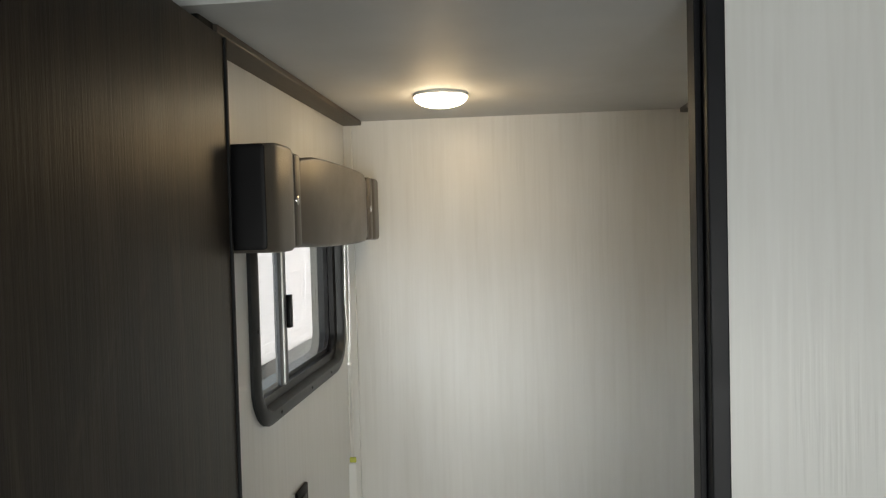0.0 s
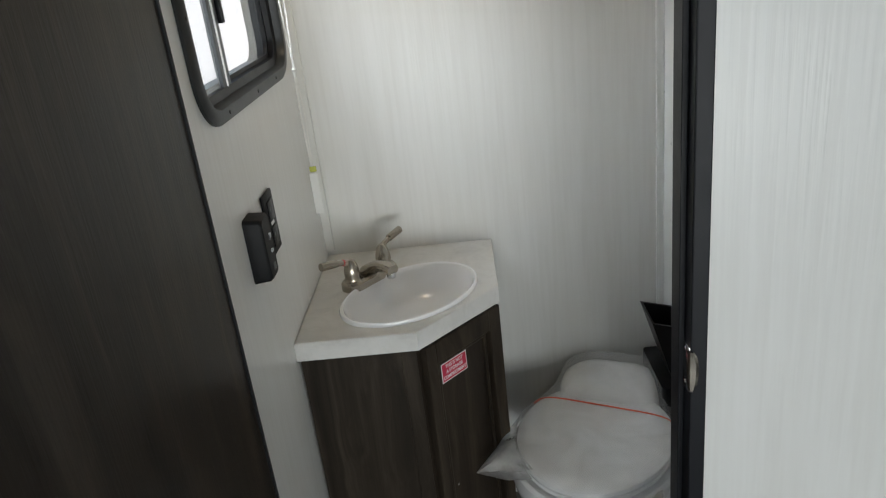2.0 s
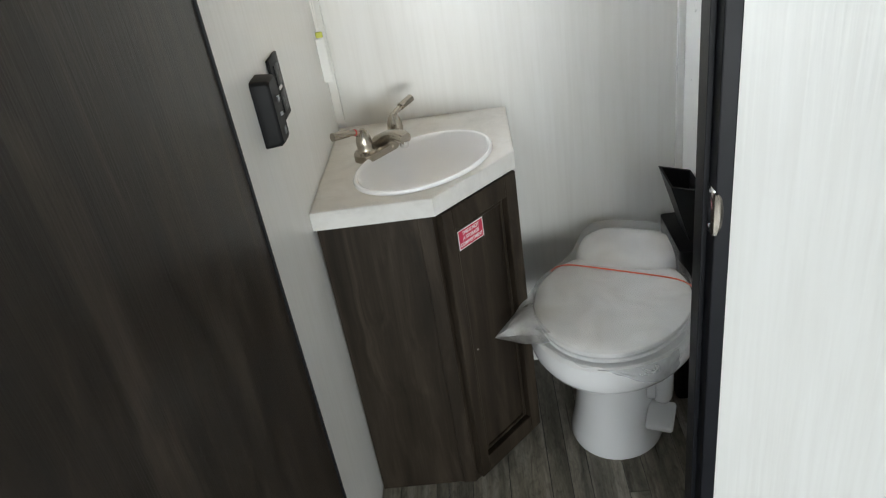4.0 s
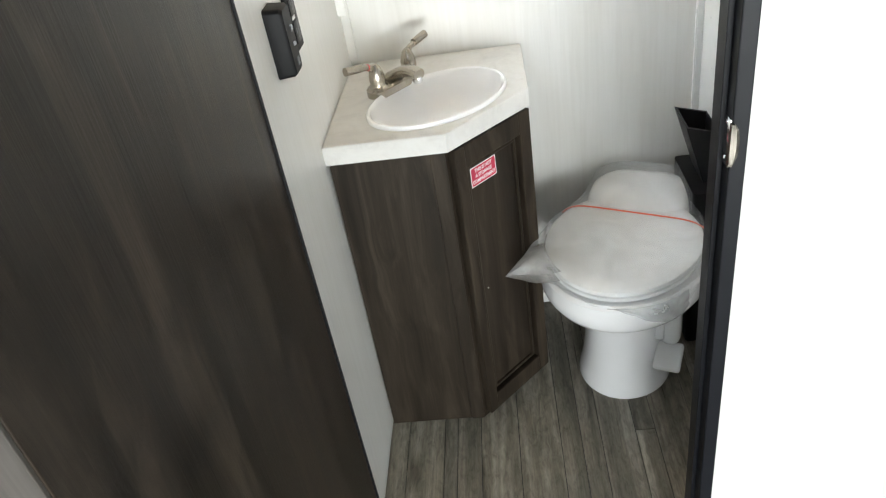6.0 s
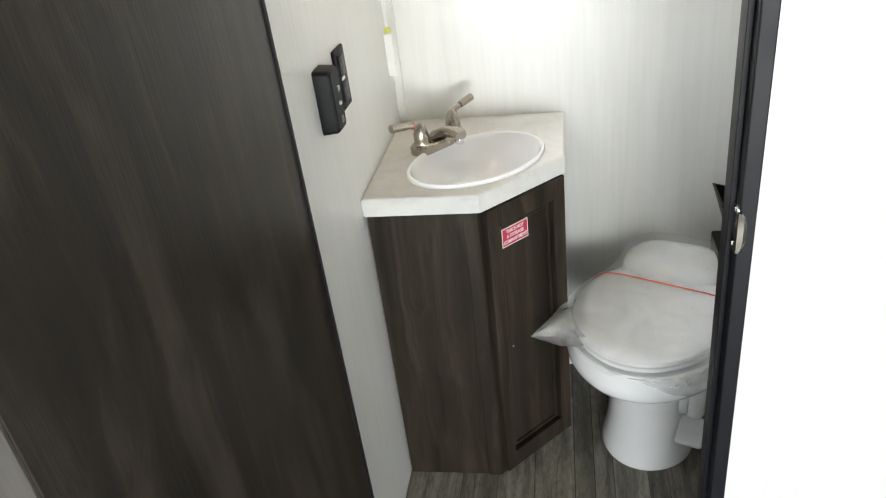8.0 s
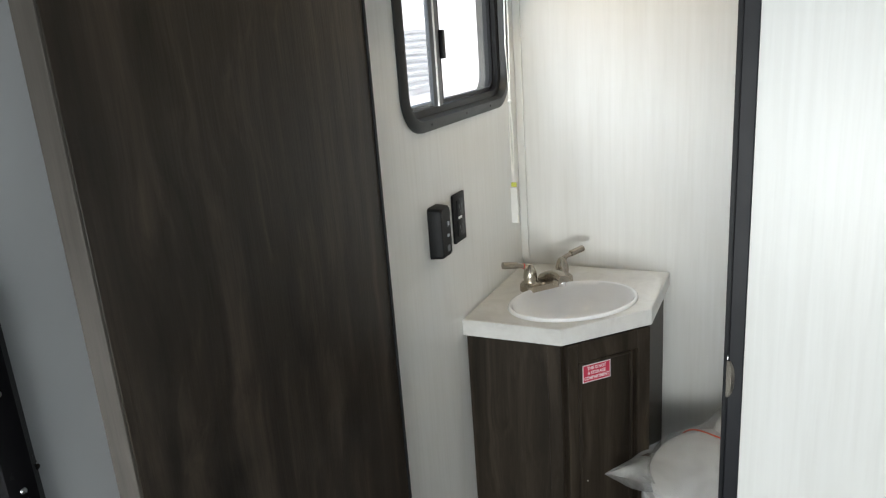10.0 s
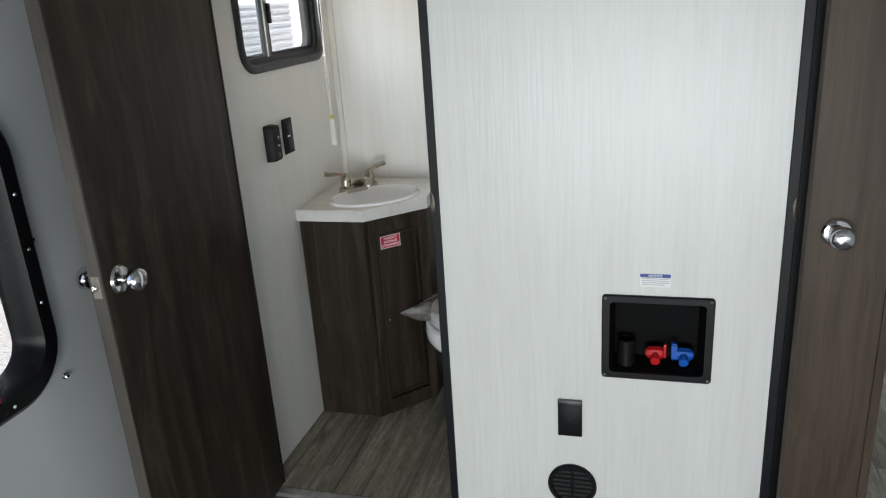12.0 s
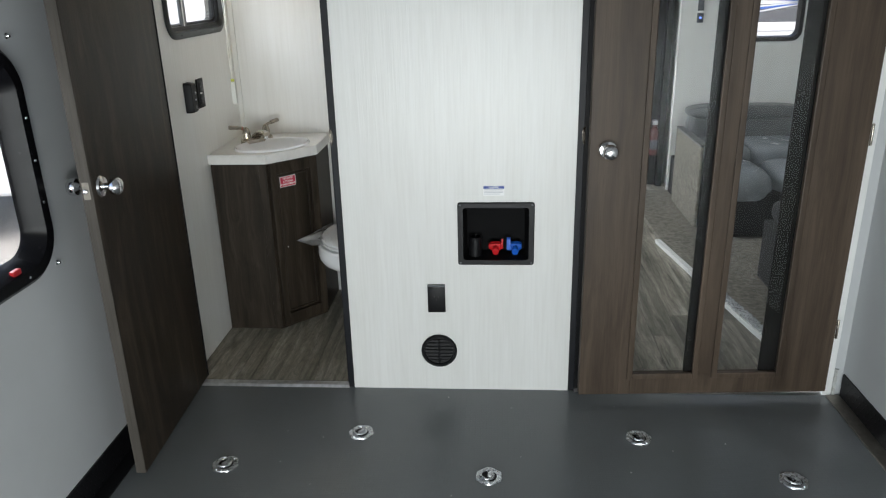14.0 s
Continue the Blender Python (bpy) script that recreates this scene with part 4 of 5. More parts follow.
rim_out = poly_rim(top_poly, angs, SC)
rim_in = [oval_at(a, SA * 0.955, SBm * 0.955) for a in angs]
ZT = 0.848
loops = [[(x, y, 0.806) for x, y in rim_in], [(x, y, 0.806) for x, y in rim_out], [(x, y, ZT - 0.003) for x, y in rim_out],
         [(x + (SC[0] - x) * 0.008, y + (SC[1] - y) * 0.008, ZT) for x, y in rim_out], [(x, y, ZT) for x, y in rim_in], [(x, y, 0.806) for x, y in rim_in]]
counter = thing("countertop", pose(*VB, 0.008), "off-white marble-look laminate vanity countertop", "countertop")
part("slab", skin(loops, True, (False, False)), LAMINATE, counter)
for p, q in zip(top_poly[1:], top_poly[2:]):
    p, q = Vector((*p, 0)), Vector((*q, 0))
    run = Matrix.Translation(p) @ Matrix.Rotation(math.atan2(q.y - p.y, q.x - p.x), 4, "Z")
    part("edge_band", box((0.0, -0.0012, 0.8055), ((q - p).length, 0.0005, ZT - 0.0015), m=run), LAMINATE, counter)

basin = thing("wash_basin", Matrix.Translation((VB[0] + SC[0], VB[1] + SC[1], 0.008 + ZT)) @ Matrix.Rotation(SROT, 4, "Z"), "white oval drop-in wash basin", "basin")
prof = [(1.0, 0.0), (1.0, 0.004), (0.99, 0.008), (0.968, 0.0095), (0.945, 0.007), (0.925, -0.003), (0.87, -0.030), (0.72, -0.060), (0.45, -0.078), (0.15, -0.085)]
loops = [[(SA * (f if f > .7 else f) * math.cos(t), SBm * (f if f < 0.88 or f > 0.93 else f) * math.sin(t) - (0.012 * (1 - f)), z) for t in [2 * math.pi * k / 56 for k in range(56)]] for f, z in prof]
part("bowl", skin(loops, True, (False, False)), PORCELAIN, basin, smooth=True)
part("drain", lathe([(0.026, -0.0845), (0.025, -0.081), (0.018, -0.083), (0.016, -0.090), (0.0, -0.090)], 28, Matrix.Translation((0, -0.010, 0)), caps=(False, False)), CHROME, basin, smooth=True)

# faucet, local x across the corner, -y towards the basin
tap = thing("faucet", Matrix.Translation((-0.556, 0.793, 0.008 + ZT)) @ Matrix.Rotation(SROT + radians(6), 4, "Z"), "brushed nickel two-handle bathroom faucet", "faucet")
bm = skin([[(x, y, z) for x, y in round_rect(0, 0, a, b, b - 0.001, 8)] for z, a, b in ((0, 0.083, 0.028), (0.016, 0.083, 0.028), (0.022, 0.078, 0.023))])
part("base", bm, NICKEL, tap, smooth=True)
for s in (-1, 1):
    h = part("handle", lathe([(0.025, 0.012), (0.025, 0.021), (0.0195, 0.024), (0.0182, 0.029), (0.0192, 0.037), (0.0183, 0.048), (0.0155, 0.059), (0.0118, 0.068), (0.0065, 0.074), (0.0, 0.075)], 24, Matrix.Translation((0.053 * s, 0, 0))), NICKEL, tap, smooth=True)
    part("lever", tube([(0.050 * s, 0.002, 0.052), (0.058 * s, 0.004, 0.064), (0.072 * s, 0.006, 0.072), (0.118 * s, 0.010, 0.081)], [0.013, 0.0105, 0.0068, 0.0066], 16), NICKEL, h, smooth=True)
    part("grip", tube([(0.088 * s, 0.0073, 0.0765), (0.132 * s, 0.0112, 0.083)], [0.0092, 0.0098], 16), NICKEL, h, smooth=True)
    if s < 0:
        part("mark", tube([(-0.0690, 0.0058, 0.0710), (-0.0712, 0.0060, 0.0716)], 0.0080, 16), RED_PL, h, "red hot-water ring", True)
bm = bmesh.new()
sp = []
for f in [k / 8 for k in range(9)]:
    y, z = 0.012 - 0.098 * f, 0.022 + 0.034 * math.sin(f * 1.9) - 0.012 * f
    hw, hz = 0.021 - 0.004 * f, 0.015 - 0.004 * f
    sp.append([(x, y, z + dz) for x, dz in round_rect(0, 0, hw, hz, hz * 0.95, 5)])
part("spout", skin(sp), NICKEL, tap, smooth=True)
part("aerator", rod((0, -0.078, 0.036), (0, -0.078, 0.022), 0.0105, None, 18, 0.001), CHROME, tap, smooth=True)

# ---- toilet in its wrapping ----
WC = pose(-0.045, 0.655, 0.008, 0, 0, -22)
wc = thing("toilet", WC, "white toilet with a deep rim, pedestal foot and side pedal", "toilet")
# local -y is the front
N = 48


def egg(cy, hw, back, front, z):
    pts = []
    for k in range(N):
        t = 2 * math.pi * k / N
        s, c = math.sin(t), math.cos(t)
        pts.append((hw * c * (1 - 0.05 * max(-s, 0)), cy + (back * s if s > 0 else front * s), z))
    return pts


body = [(0.0, 0.0, 0.120, 0.122, 0.120), (0.010, 0.0, 0.123, 0.125, 0.123), (0.035, 0.0, 0.119, 0.121, 0.119), (0.08, 0.0, 0.109, 0.112, 0.109), (0.13, 0.0, 0.103, 0.108, 0.103),
        (0.20, 0.0, 0.101, 0.108, 0.101), (0.25, 0.0, 0.105, 0.115, 0.108), (0.275, 0.0, 0.116, 0.13, 0.122), (0.292, 0.0, 0.146, 0.155, 0.160), (0.308, 0.0, 0.176, 0.18, 0.200),
        (0.326, 0.0, 0.198, 0.20, 0.227), (0.346, 0.0, 0.209, 0.21, 0.240), (0.370, 0.0, 0.213, 0.215, 0.243), (0.400, 0.0, 0.210, 0.215, 0.240), (0.408, 0.0, 0.202, 0.205, 0.231)]
part("bowl", skin([egg(cy, hw, b, f, z) for z, cy, hw, b, f in body]), PORCELAIN, wc, smooth=True)
part("seat", skin([egg(0, a, b, c, z) for z, a, b, c in ((0.4125, 0.184, 0.195, 0.216), (0.414, 0.190, 0.20, 0.222), (0.423, 0.190, 0.20, 0.222), (0.426, 0.185, 0.195, 0.217))]), SEAT_PL, wc, smooth=True)
part("lid", skin([egg(0, a, b, c, z) for z, a, b, c in ((0.429, 0.183, 0.198, 0.218), (0.431, 0.190, 0.205, 0.225), (0.441, 0.190, 0.205, 0.225), (0.449, 0.182, 0.198, 0.216), (0.454, 0.155, 0.17, 0.182), (0.457, 0.09, 0.10, 0.105), (0.458, 0.03, 0.03, 0.03))]), SEAT_PL, wc, smooth=True)
part("rear_deck", skin([[(x, y, z) for x, y in round_rect(0.002, 0.205, a, b, b * 0.9, 10)] for z, a, b in ((0.31, 0.09, 0.07), (0.37, 0.132, 0.098), (0.440, 0.136, 0.100), (0.462, 0.128, 0.092), (0.475, 0.112, 0.078), (0.483, 0.086, 0.055), (0.486, 0.055, 0.030))]), SEAT_PL, wc, smooth=True)
pedal = part("pedal_housing", box((0.098, -0.035, 0.135), (0.150, 0.035, 0.255), 0.024, 4), PORCELAIN, wc, smooth=True)
part("hub", rod((0.090, -0.005, 0.185), (0.112, -0.005, 0.185), 0.042, 0.038, 24, 0.004), PORCELAIN, pedal, smooth=True)
part("pedal", box((-0.036, -0.042, -0.010), (0.034, 0.042, 0.010), 0.009, 3, m=Matrix.Translation((0.128, -0.052, 0.122)) @ Matrix.Rotation(radians(20), 4, "X")), SEAT_PL, pedal, "foot pedal", True)

# thin bag drawn over lid and rear deck, its hem hanging below the seat
wrap = thing("plastic_wrap", WC @ Matrix.Translation((0, 0, 0.40)), "clear wrinkled plastic bag wrapped over the toilet seat", "plastic wrap")


def cover_radius(a):
    """How far lid or rear deck reaches from the middle at an angle."""
    c, s = math.cos(a), math.sin(a)
    lid_r = 1 / math.sqrt((c / 0.191) ** 2 + (s / (0.206 if s > 0 else 0.226)) ** 2)
    deck = 0.0
    for k in range(60):
        r = 0.12 + 0.004 * k
        if abs((r * c - 0.002) / 0.138) ** 2.6 + abs((r * s - 0.205) / 0.104) ** 2.6 < 1:
            deck = r
    return max(lid_r, deck)


M = 96
angles = [2 * math.pi * k / M for k in range(M)]
reach = [cover_radius(a) for a in angles]
for _ in range(2):
    reach = [(reach[k - 1] + reach[k] * 2 + reach[(k + 1) % M]) / 4 for k in range(M)]
    reach = [max(r, cover_radius(a)) for r, a in zip(reach, angles)]


def film_top(x, y):
    """Height of the bag over lid and rear deck."""
    rise = max(0.0, min(1.0, (y - 0.085) / 0.070)) * max(0.0, min(1.0, (0.158 - abs(x - 0.002)) / 0.04))
    return 0.0662 + 0.034 * rise * rise * (3 - 2 * rise)


loops = []
for f, down, out in ((0.06, 0, 0), (0.3, 0, 0), (0.5, 0, 0), (0.68, 0, 0), (0.8, 0, 0), (0.88, 0.001, 0), (0.94, 0.004, 0), (0.985, 0.012, 0.002), (1.0, 0.026, 0.006), (1.0, 0.040, 0.009), (1.0, 0.055, 0.011)):
    row = []
    for a, r in zip(angles, reach):
        q = r * f
        x, y = q * math.cos(a), q * math.sin(a)
        top = film_top(x, y)
        crease = noise.noise((x * 17, y * 17, 3.0)) + 0.6 * noise.noise((x * 41, y * 33, 7.0))
        side = max(0.0, math.cos(a - radians(15)))
        hang = down * (1 + 0.35 * noise.noise((a * 4, 1.0, 0.5)) + (0.9 * max(0.0, math.cos(a - radians(-46))) ** 14 if down > 0.03 else 0))
        w = 0.0028 * (0.35 + side) * crease + (0.004 * noise.noise((a * 7, down * 40, 2.0)) if out else 0)
        g = q + out + w + (0.010 * side * (f > 0.9))
        row.append((g * math.cos(a), g * math.sin(a), top - hang + 0.0010 * (1 + crease)))
    loops.append(row)
part("film", skin(loops, True, (True, False)), FILM, wrap, smooth=True)
# loose corner pulled out towards the vanity: two layers meeting in a point
inv = (WC @ Matrix.Translation((0, 0, 0.40))).inverted()
tip = inv @ Vector((-0.342, 0.553, 0.440))
for z0, z1, name in ((0.060, 0.046, "loose_corner"), (0.036, 0.020, "loose_corner")):
    rows = []
    for k in range(9):
        f = k / 8
        row = []
        for j in range(9):
            g = j / 8
            a = radians(174 + 62 * g)
            e = Vector((0.190 * math.cos(a), 0.212 * math.sin(a), z0 + (z1 - z0) * g))
            p = e.lerp(tip, f ** 1.15)
            p.z += 0.010 * math.sin(math.pi * f) * noise.noise((g * 4, f * 3, z0 * 90)) - 0.012 * math.sin(math.pi * f) * (1 if name and z0 < 0.05 else 0.2)
            row.append(p)
        rows.append(row)
    part(name, skin(rows, False, (False, False)), FILM_FOLD, wrap, "milky folded corner of the bag", True)
# crumpled tail under the front of the seat
rows = []
for k in range(7):
    f = k / 6
    row = []
    for j in range(11):
        g = j / 10
        a = radians(-86 + 50 * g)
        r = 1 / math.sqrt((math.cos(a) / 0.204) ** 2 + (math.sin(a) / 0.238) ** 2) + 0.006 + 0.006 * noise.noise((g * 7, f * 4, 1.0))
        drop = f * min(1.0, g * 2.5) * (0.020 + 0.050 * max(0.0, 1 - abs(g - 0.75) * 1.7))
        row.append((r * math.cos(a), r * math.sin(a), 0.012 - drop))
    rows.append(row)
part("tail", skin(rows, False, (False, False)), FILM_FOLD, wrap, "crumpled hem of the bag", True)
ends = [inv @ Vector(p) for p in ((-0.178, 0.803, 0.46), (0.158, 0.640, 0.46))]
pts = []
for k in range(25):
    f = k / 24
    p = ends[0].lerp(ends[1], f)
    pts.append((p.x, p.y, film_top(p.x, p.y) + 0.0045 - 0.030 * abs(2 * f - 1) ** 8))
part("band", tube(pts, 0.0019, 6), ORANGE, wrap, "orange elastic band", True)

# ---- black bin behind the toilet ----
bin_t = thing("waste_bin", pose(0.172, 0.83, 0.0085), "black plastic bin with a flared open hood by the toilet", "waste bin")
loops = [[(x, y, z) for x, y in round_rect(0, 0, a, b, 0.012, 4)] for z, a, b in ((0.0, 0.026, 0.09), (0.48, 0.033, 0.105), (0.50, 0.033, 0.105))]
part("body", skin(loops), BLACK, bin_t, smooth=True)
bm = skin([[(0.004, -0.05, 0.50), (0.036, -0.05, 0.50), (0.036, 0.06, 0.50), (0.004, 0.06, 0.50)], [(-0.046, -0.06, 0.662), (0.036, -0.06, 0.640), (0.036, 0.07, 0.640), (-0.046, 0.07, 0.662)],
           [(-0.040, -0.052, 0.661), (0.033, -0.052, 0.640), (0.033, 0.062, 0.640), (-0.040, 0.062, 0.661)], [(0.010, -0.04, 0.52), (0.030, -0.04, 0.52), (0.030, 0.05, 0.52), (0.010, 0.05, 0.52)]], True, (False, True))
part("hood", bm, BLACK, bin_t)

# ---- living room seen through the glass ----
def cushion(lo, hi, soft=0.32, n=28, m=14):
    """A plump upholstered block."""
    c, h = [(l + k) / 2 for l, k in zip(lo, hi)], [(k - l) / 2 for l, k in zip(lo, hi)]

    def pw(v, e):
        return math.copysign(abs(v) ** e, v)

    loops = []
    for i in range(1, m):
        p = -math.pi / 2 + math.pi * i / m
        loops.append([(c[0] + h[0] * pw(math.cos(p), soft) * pw(math.cos(q), soft), c[1] + h[1] * pw(math.cos(p), soft) * pw(math.sin(q), soft), c[2] + h[2] * pw(math.sin(p), soft * 1.9))
                      for q in [2 * math.pi * j / n for j in range(n)]])
    return skin(loops)


bench = thing("dinette_bench", pose(2.28, 2.30, 0.03), "grey leather dinette bench with plump pleated cushions", "bench seat")
# base front lies in shade, so its colour is near black
part("base", box((-0.42, -0.52, 0.0), (0.46, 0.52, 0.28), 0.01), SOFA_SHADED, bench, "bench base with its shade put into the dark colour")
part("end_panel", box((-0.445, -0.34, 0.0), (-0.425, 0.30, 0.52), 0.006), CARPET, bench, "pale speckled end panel")
part("end_cap", box((-0.448, -0.345, 0.52), (-0.40, 0.30, 0.535), 0.004), SOFA_BACK, bench, "grey capping strip")
for x0, x1 in ((-0.42, -0.02), (-0.03, 0.44)):
    part("seat_cushion", cushion((x0, -0.06, 0.27), (x1, 0.38, 0.46)), SOFA, bench, smooth=True)
    part("front_roll", cushion((x0, -0.54, 0.17), (x1, -0.02, 0.41), 0.5), SOFA, bench, "rolled grey leather seat front", True)
part("back_cushion", cushion((-0.34, 0.36, 0.34), (0.44, 0.54, 0.62), 0.3), SOFA_BACK, bench, smooth=True)
part("head_roll", cushion((-0.36, 0.33, 0.56), (0.44, 0.54, 0.66), 0.4), SOFA_BACK, bench, smooth=True)
# second bench added as a dark mass low behind the right pane
near = thing("dinette_bench", pose(2.345, 0.75, 0.03), "added near-black dinette bench that darkens the pane, its back towards the garage", "bench seat")
part("base", box((-0.38, -0.36, 0.0), (0.40, 0.40, 0.32), 0.01), SOFA_SHADED, near)
part("seat_cushion", cushion((-0.38, -0.22, 0.32), (0.40, 0.42, 0.45)), SOFA_SHADED, near, smooth=True)
part("back_cushion", cushion((-0.38, -0.36, 0.34), (0.40, -0.20, 0.95)), SOFA_SHADED, near, smooth=True)

aw = thing("window_3", pose(2.44, 2.86, 1.345), "black-framed alcove window with rounded corners", "window", kind="structure")
part("window_frame", ring_frame([(0.0, 0, 0, 0.255, 0.245, 0.07), (-0.012, 0, 0, 0.250, 0.240, 0.068), (-0.012, 0, 0, 0.225, 0.215, 0.05), (0.045, 0, 0, 0.218, 0.208, 0.045), (0.045, 0, 0, 0.23, 0.22, 0.05), (0.0, 0, 0, 0.235, 0.22, 0.05)], axis="y"), BLACK, aw, smooth=True)
p = part("pane", box((-0.226, 0.03, -0.216), (0.226, 0.033, 0.216)), GLASS, aw)
p.visible_shadow = False

cab = thing("tall_cabinet", pose(1.62, 3.10, 0.0), "tall dark brown cabinet at the room's end", "cabinet")
part("body", box((-0.25, 0.02, 0.0), (0.24, 0.4, 2.1), 0.002), NEAR_BLACK, cab)
part("door", box((-0.24, 0.0, 0.08), (0.18, 0.018, 2.05), 0.003), NEAR_BLACK, cab)
part("post", box((0.20, -0.03, 0.0), (0.245, 0.02, 2.1), 0.002), NEAR_BLACK, cab)

ext = thing("fire_extinguisher", pose(1.775, 3.03, 0.26), "small red fire extinguisher on a dark cabinet", "fire extinguisher")
part("cylinder", lathe([(0.0, 0.0), (0.030, 0.004), (0.032, 0.02), (0.032, 0.18), (0.024, 0.206), (0.012, 0.216), (0.012, 0.234), (0.0, 0.234)], 20), EXT_RED, ext, smooth=True)
part("label_band", lathe([(0.0323, 0.05), (0.0323, 0.12)], 20, caps=(False, False)), GREY_SASH, ext)
part("valve_head", box((-0.018, -0.02, 0.234), (0.018, 0.03, 0.268), 0.006), ALU, ext)
part("bracket", box((-0.018, 0.029, 0.02), (0.018, 0.066, 0.20), 0.003), BLACK, ext)

ctl = thing("control_panel", pose(1.99, 2.86, 1.27), "small grey wall control with a blue light", "control panel")
part("case", box((-0.022, -0.014, -0.035), (0.022, 0.0, 0.030), 0.005), GREY_SASH, ctl, smooth=True)
part("indicator", lathe([(0.006, 0.0), (0.0, 0.001)], 12, Matrix.Translation((0, -0.0145, 0.0)) @ Matrix.Rotation(radians(90), 4, "X")), LED, ctl, "blue indicator light")
part("upper_switch", box((-0.020, -0.010, 0.045), (0.020, 0.0, 0.12), 0.003), GREY_SASH, ctl, smooth=True)

# bubble wrap left along the alcove sill
r = random.Random(5)
bm = bmesh.new()
a, b = Vector((1.790, 0.40, 0.030)), Vector((1.675, 1.10, 0.030))
side = Vector((0.98, 0.16, 0))
for i in range(60):
    for j in range(4):
        p = a.lerp(b, i / 59) + side * (0.012 * j - 0.018 + r.uniform(-0.003, 0.003)) + Vector((0, 0, 0.006 + 0.007 * math.sin(i * 0.9 + j) ** 2))
        t = bmesh.new()
        bmesh.ops.create_icosphere(t, subdivisions=1, radius=0.0055 + r.uniform(0, 0.0025))
        merge(bm, t, Matrix.Translation(p))
solid("bubble_wrap", bm, FILM_FOLD, "strip of crumpled clear bubble wrap on the alcove sill", "bubble wrap", kind="stuff", smooth=True)

# ---- outside ----
nb = thing("neighbour_trailer", pose(-4.2, 2.2, -1.0), "white ribbed travel trailer parked alongside", "trailer")
part("body", box((-2.4, 2.0, 0.6), (0.0, 16.0, 3.3), 0.08, 3), SIDING, nb, smooth=True)
for k in range(16):
    part("siding_rib", box((0.0, 2.1, 0.75 + 0.15 * k), (0.004, 15.9, 0.775 + 0.15 * k), 0.004), SIDING, nb)
lv = part("vent_panel", box((0.012, 3.5, 1.85), (0.03, 5.6, 2.66), 0.004), SIDING, nb, "white louvred vent panel")
for k in range(9):
    part("louvre", box((0.03, 3.58, 1.90 + 0.083 * k), (0.06, 5.52, 1.94 + 0.083 * k), 0.003), LOUVRE, lv)
for y in (7.6, 8.6):
    part("wheel", lathe([(0.0, -0.1), (0.30, -0.1), (0.34, -0.06), (0.34, 0.06), (0.30, 0.1), (0.0, 0.1)], 28, Matrix.Translation((-0.2, y, 0.34)) @ Matrix.Rotation(radians(90), 4, "Y")), BLACK, nb, smooth=True)

gt = thing("parked_trailer", pose(2.6, 6.2, -1.0), "slate grey trailer with white and blue graphic stripes, parked nearby", "trailer")
part("body", box((-2.5, 0.0, 0.5), (3.5, 2.4, 3.2), 0.06, 3), DEEP_BLUE, gt, smooth=True)
part("lower_panel", box((-2.4, -0.014, 1.45), (3.4, 0.0, 2.03), 0.004), SIDING, gt, "white lower side panel")
part("belt_line", box((-2.4, -0.022, 1.93), (3.4, -0.013, 1.945), 0.002), LOUVRE, gt)
for x in (-0.55, 0.15, 0.75):
    part("hatch", box((x, -0.024, 1.62), (x + 0.42, -0.013, 1.86), 0.006), LOUVRE, gt, "grey baggage hatch outline")
    part("hatch_cover", box((x + 0.012, -0.028, 1.632), (x + 0.408, -0.022, 1.848), 0.006), SIDING, gt)
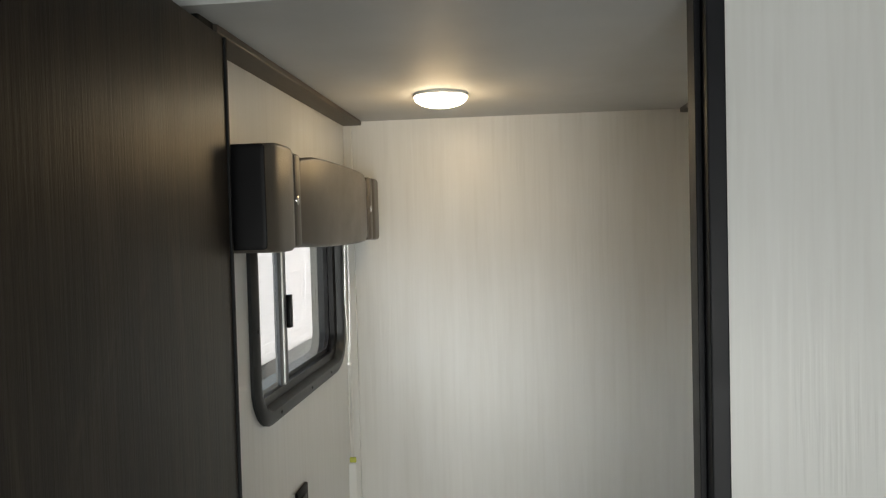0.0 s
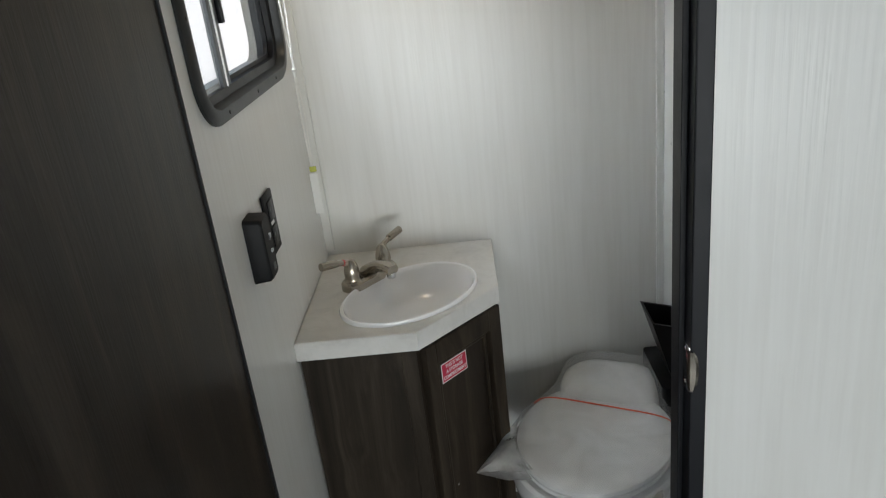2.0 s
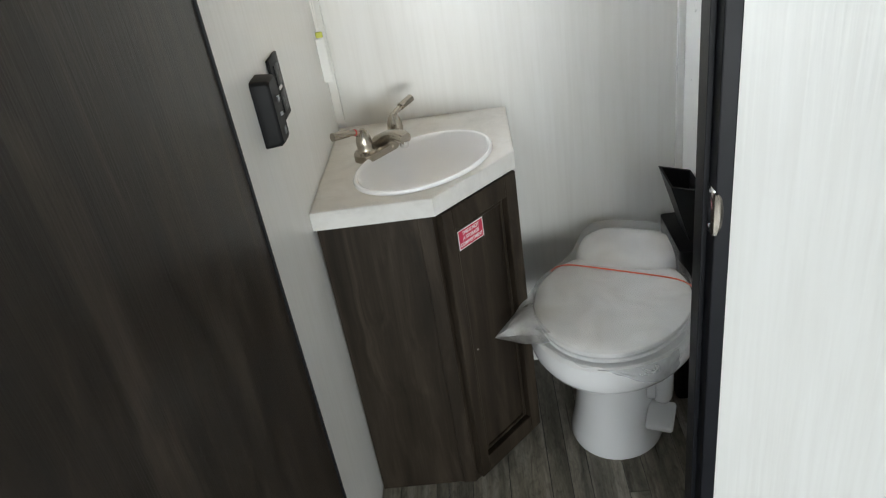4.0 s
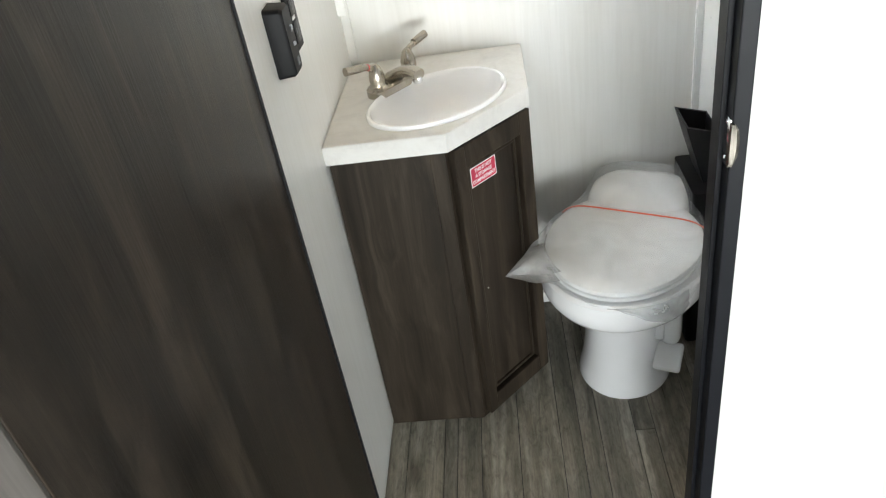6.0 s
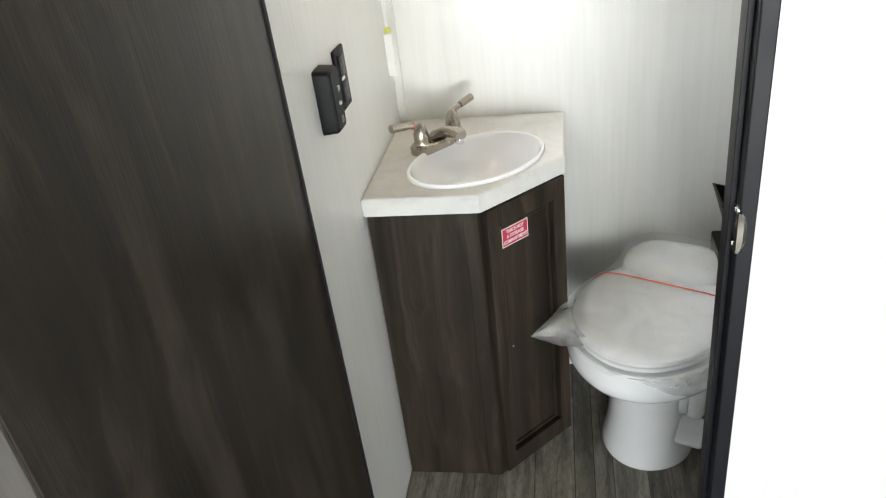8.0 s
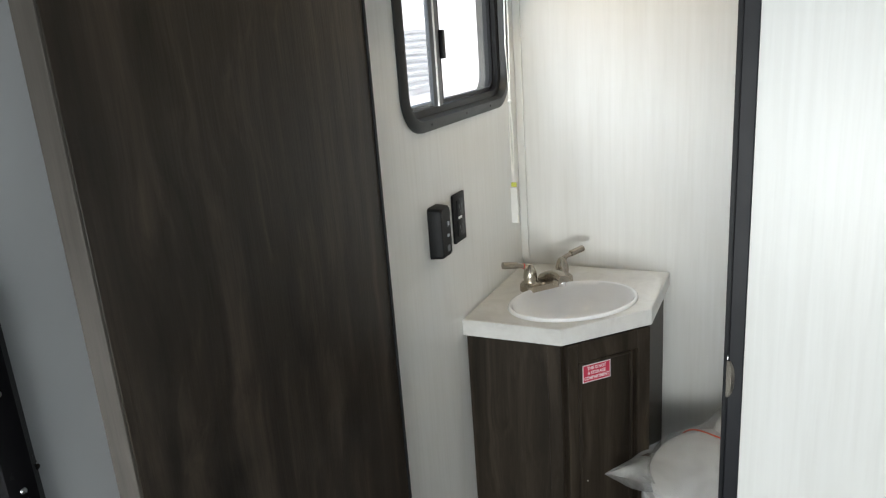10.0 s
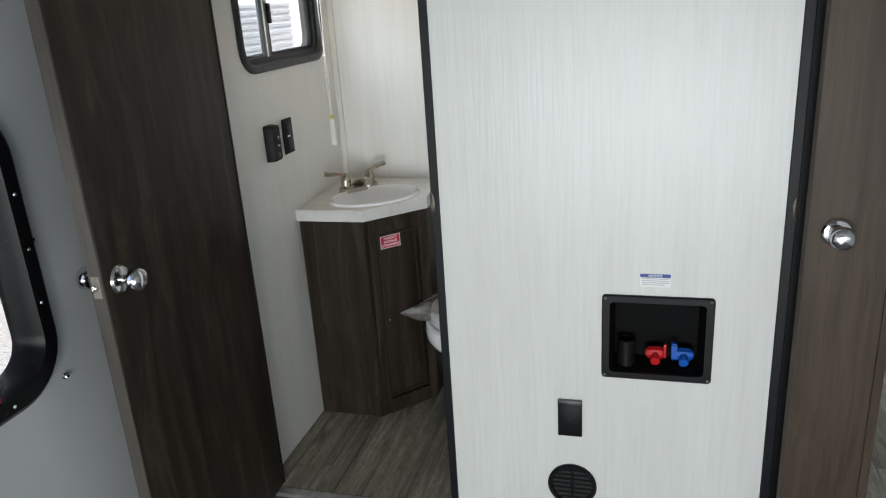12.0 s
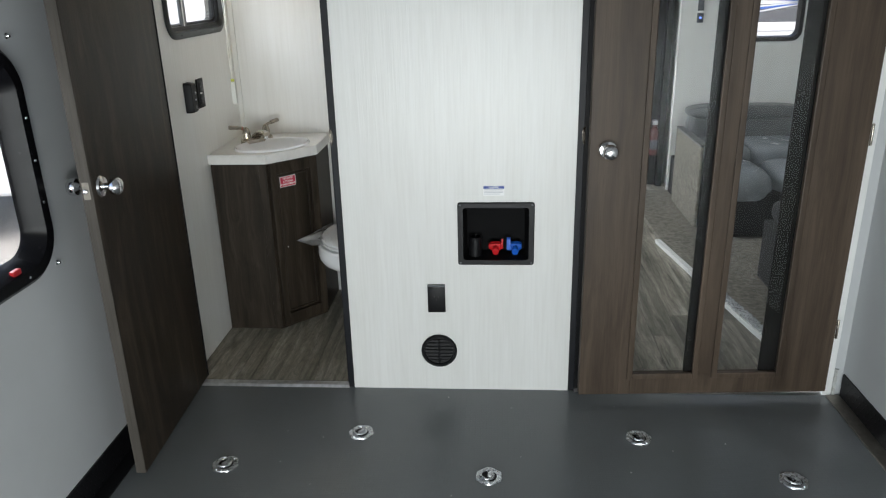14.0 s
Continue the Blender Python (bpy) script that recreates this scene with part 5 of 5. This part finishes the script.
for k in range(13):
    m = Matrix.Translation((0.35, -0.012, 2.075 + 0.052 * k)) @ Matrix.Rotation(radians(7 - 2.2 * k), 4, "Y")
    part("stripe", box((-1.3 + 0.07 * (k % 3), 0.0, 0.0), (-0.12 - 0.04 * (k % 4), 0.010, 0.016 + 0.008 * (k % 2)), m=m), BLUE_PL if k % 4 == 2 else SIDING, gt)
    m = Matrix.Translation((0.35, -0.012, 2.055 + 0.052 * k)) @ Matrix.Rotation(radians(-9 + 2.6 * k), 4, "Y")
    part("stripe", box((0.05 + 0.05 * (k % 3), 0.0, 0.0), (1.2, 0.010, 0.014 + 0.008 * (k % 2)), m=m), BLUE_PL if k % 4 == 1 else SIDING, gt)

# ---- small marks and dirt ----
r = random.Random(21)
bm = bmesh.new()
for k in range(34):
    x, y, s = r.uniform(-0.55, 1.75), r.uniform(-1.5, -0.05), r.uniform(0.0008, 0.0020)
    t = bmesh.new()
    bmesh.ops.create_icosphere(t, subdivisions=1, radius=s)
    merge(bm, t, Matrix.Translation((x, y, s * 0.4)) @ Matrix.Diagonal((r.uniform(0.8, 1.8), 1, 0.6, 1)))
solid("floor_dust", bm, CAULK, "scattered pale dust specks on the dark floor", "dust", kind="stuff")
rows = []
for k in range(14):
    z = 0.004 + 0.0085 * k
    w = 0.009 + 0.008 * noise.noise((k * 0.8, 3.0, 1.0))
    rows.append([(1.876, -0.0125, z), (1.876 + w * 0.4, -0.0165 - 0.003 * noise.noise((k, 0.5, 0)), z), (1.876 + w, -0.014, z), (1.876 + w * 1.2, -0.0025, z), (1.876, -0.0025, z)])
solid("caulk_bead", skin(rows), CAULK, "ragged pale caulk in the wall corner", "caulk", smooth=True)

# ---- floor planks, last ----
unit = finish("plank", box((0, 0, 0), (1, 1, 1)), PLANK)


def lay(parent, x0, x1, y0, y1, top, widths, length, seed):
    r = random.Random(seed)
    x, k = x0, 0
    while x < x1 - 0.01:
        w = min(widths[k % len(widths)], x1 - x)
        y = y0 - r.random() * length
        while y < y1:
            a, b = max(y, y0), min(y + length, y1)
            if b - a > 0.01:
                ob = new("plank", unit)
                ob.parent = parent
                ob.matrix_basis = Matrix.Translation((x + 0.0010, a + 0.0007, top - 0.004)) @ Matrix.Diagonal((w - 0.0020, b - a - 0.0014, 0.004, 1))
            y += length
        x += w
        k += 1


lay(bath_floor, XL, 0.21, 0.034, YB, 0.0105, (0.050, 0.096, 0.034, 0.062, 0.098, 0.106, 0.052, 0.050, 0.088), 1.9, 11)
lay(living_floor, 0.30, 1.90, 0.055, 4.2, 0.004, (0.15, 0.10, 0.12), 1.2, 8)
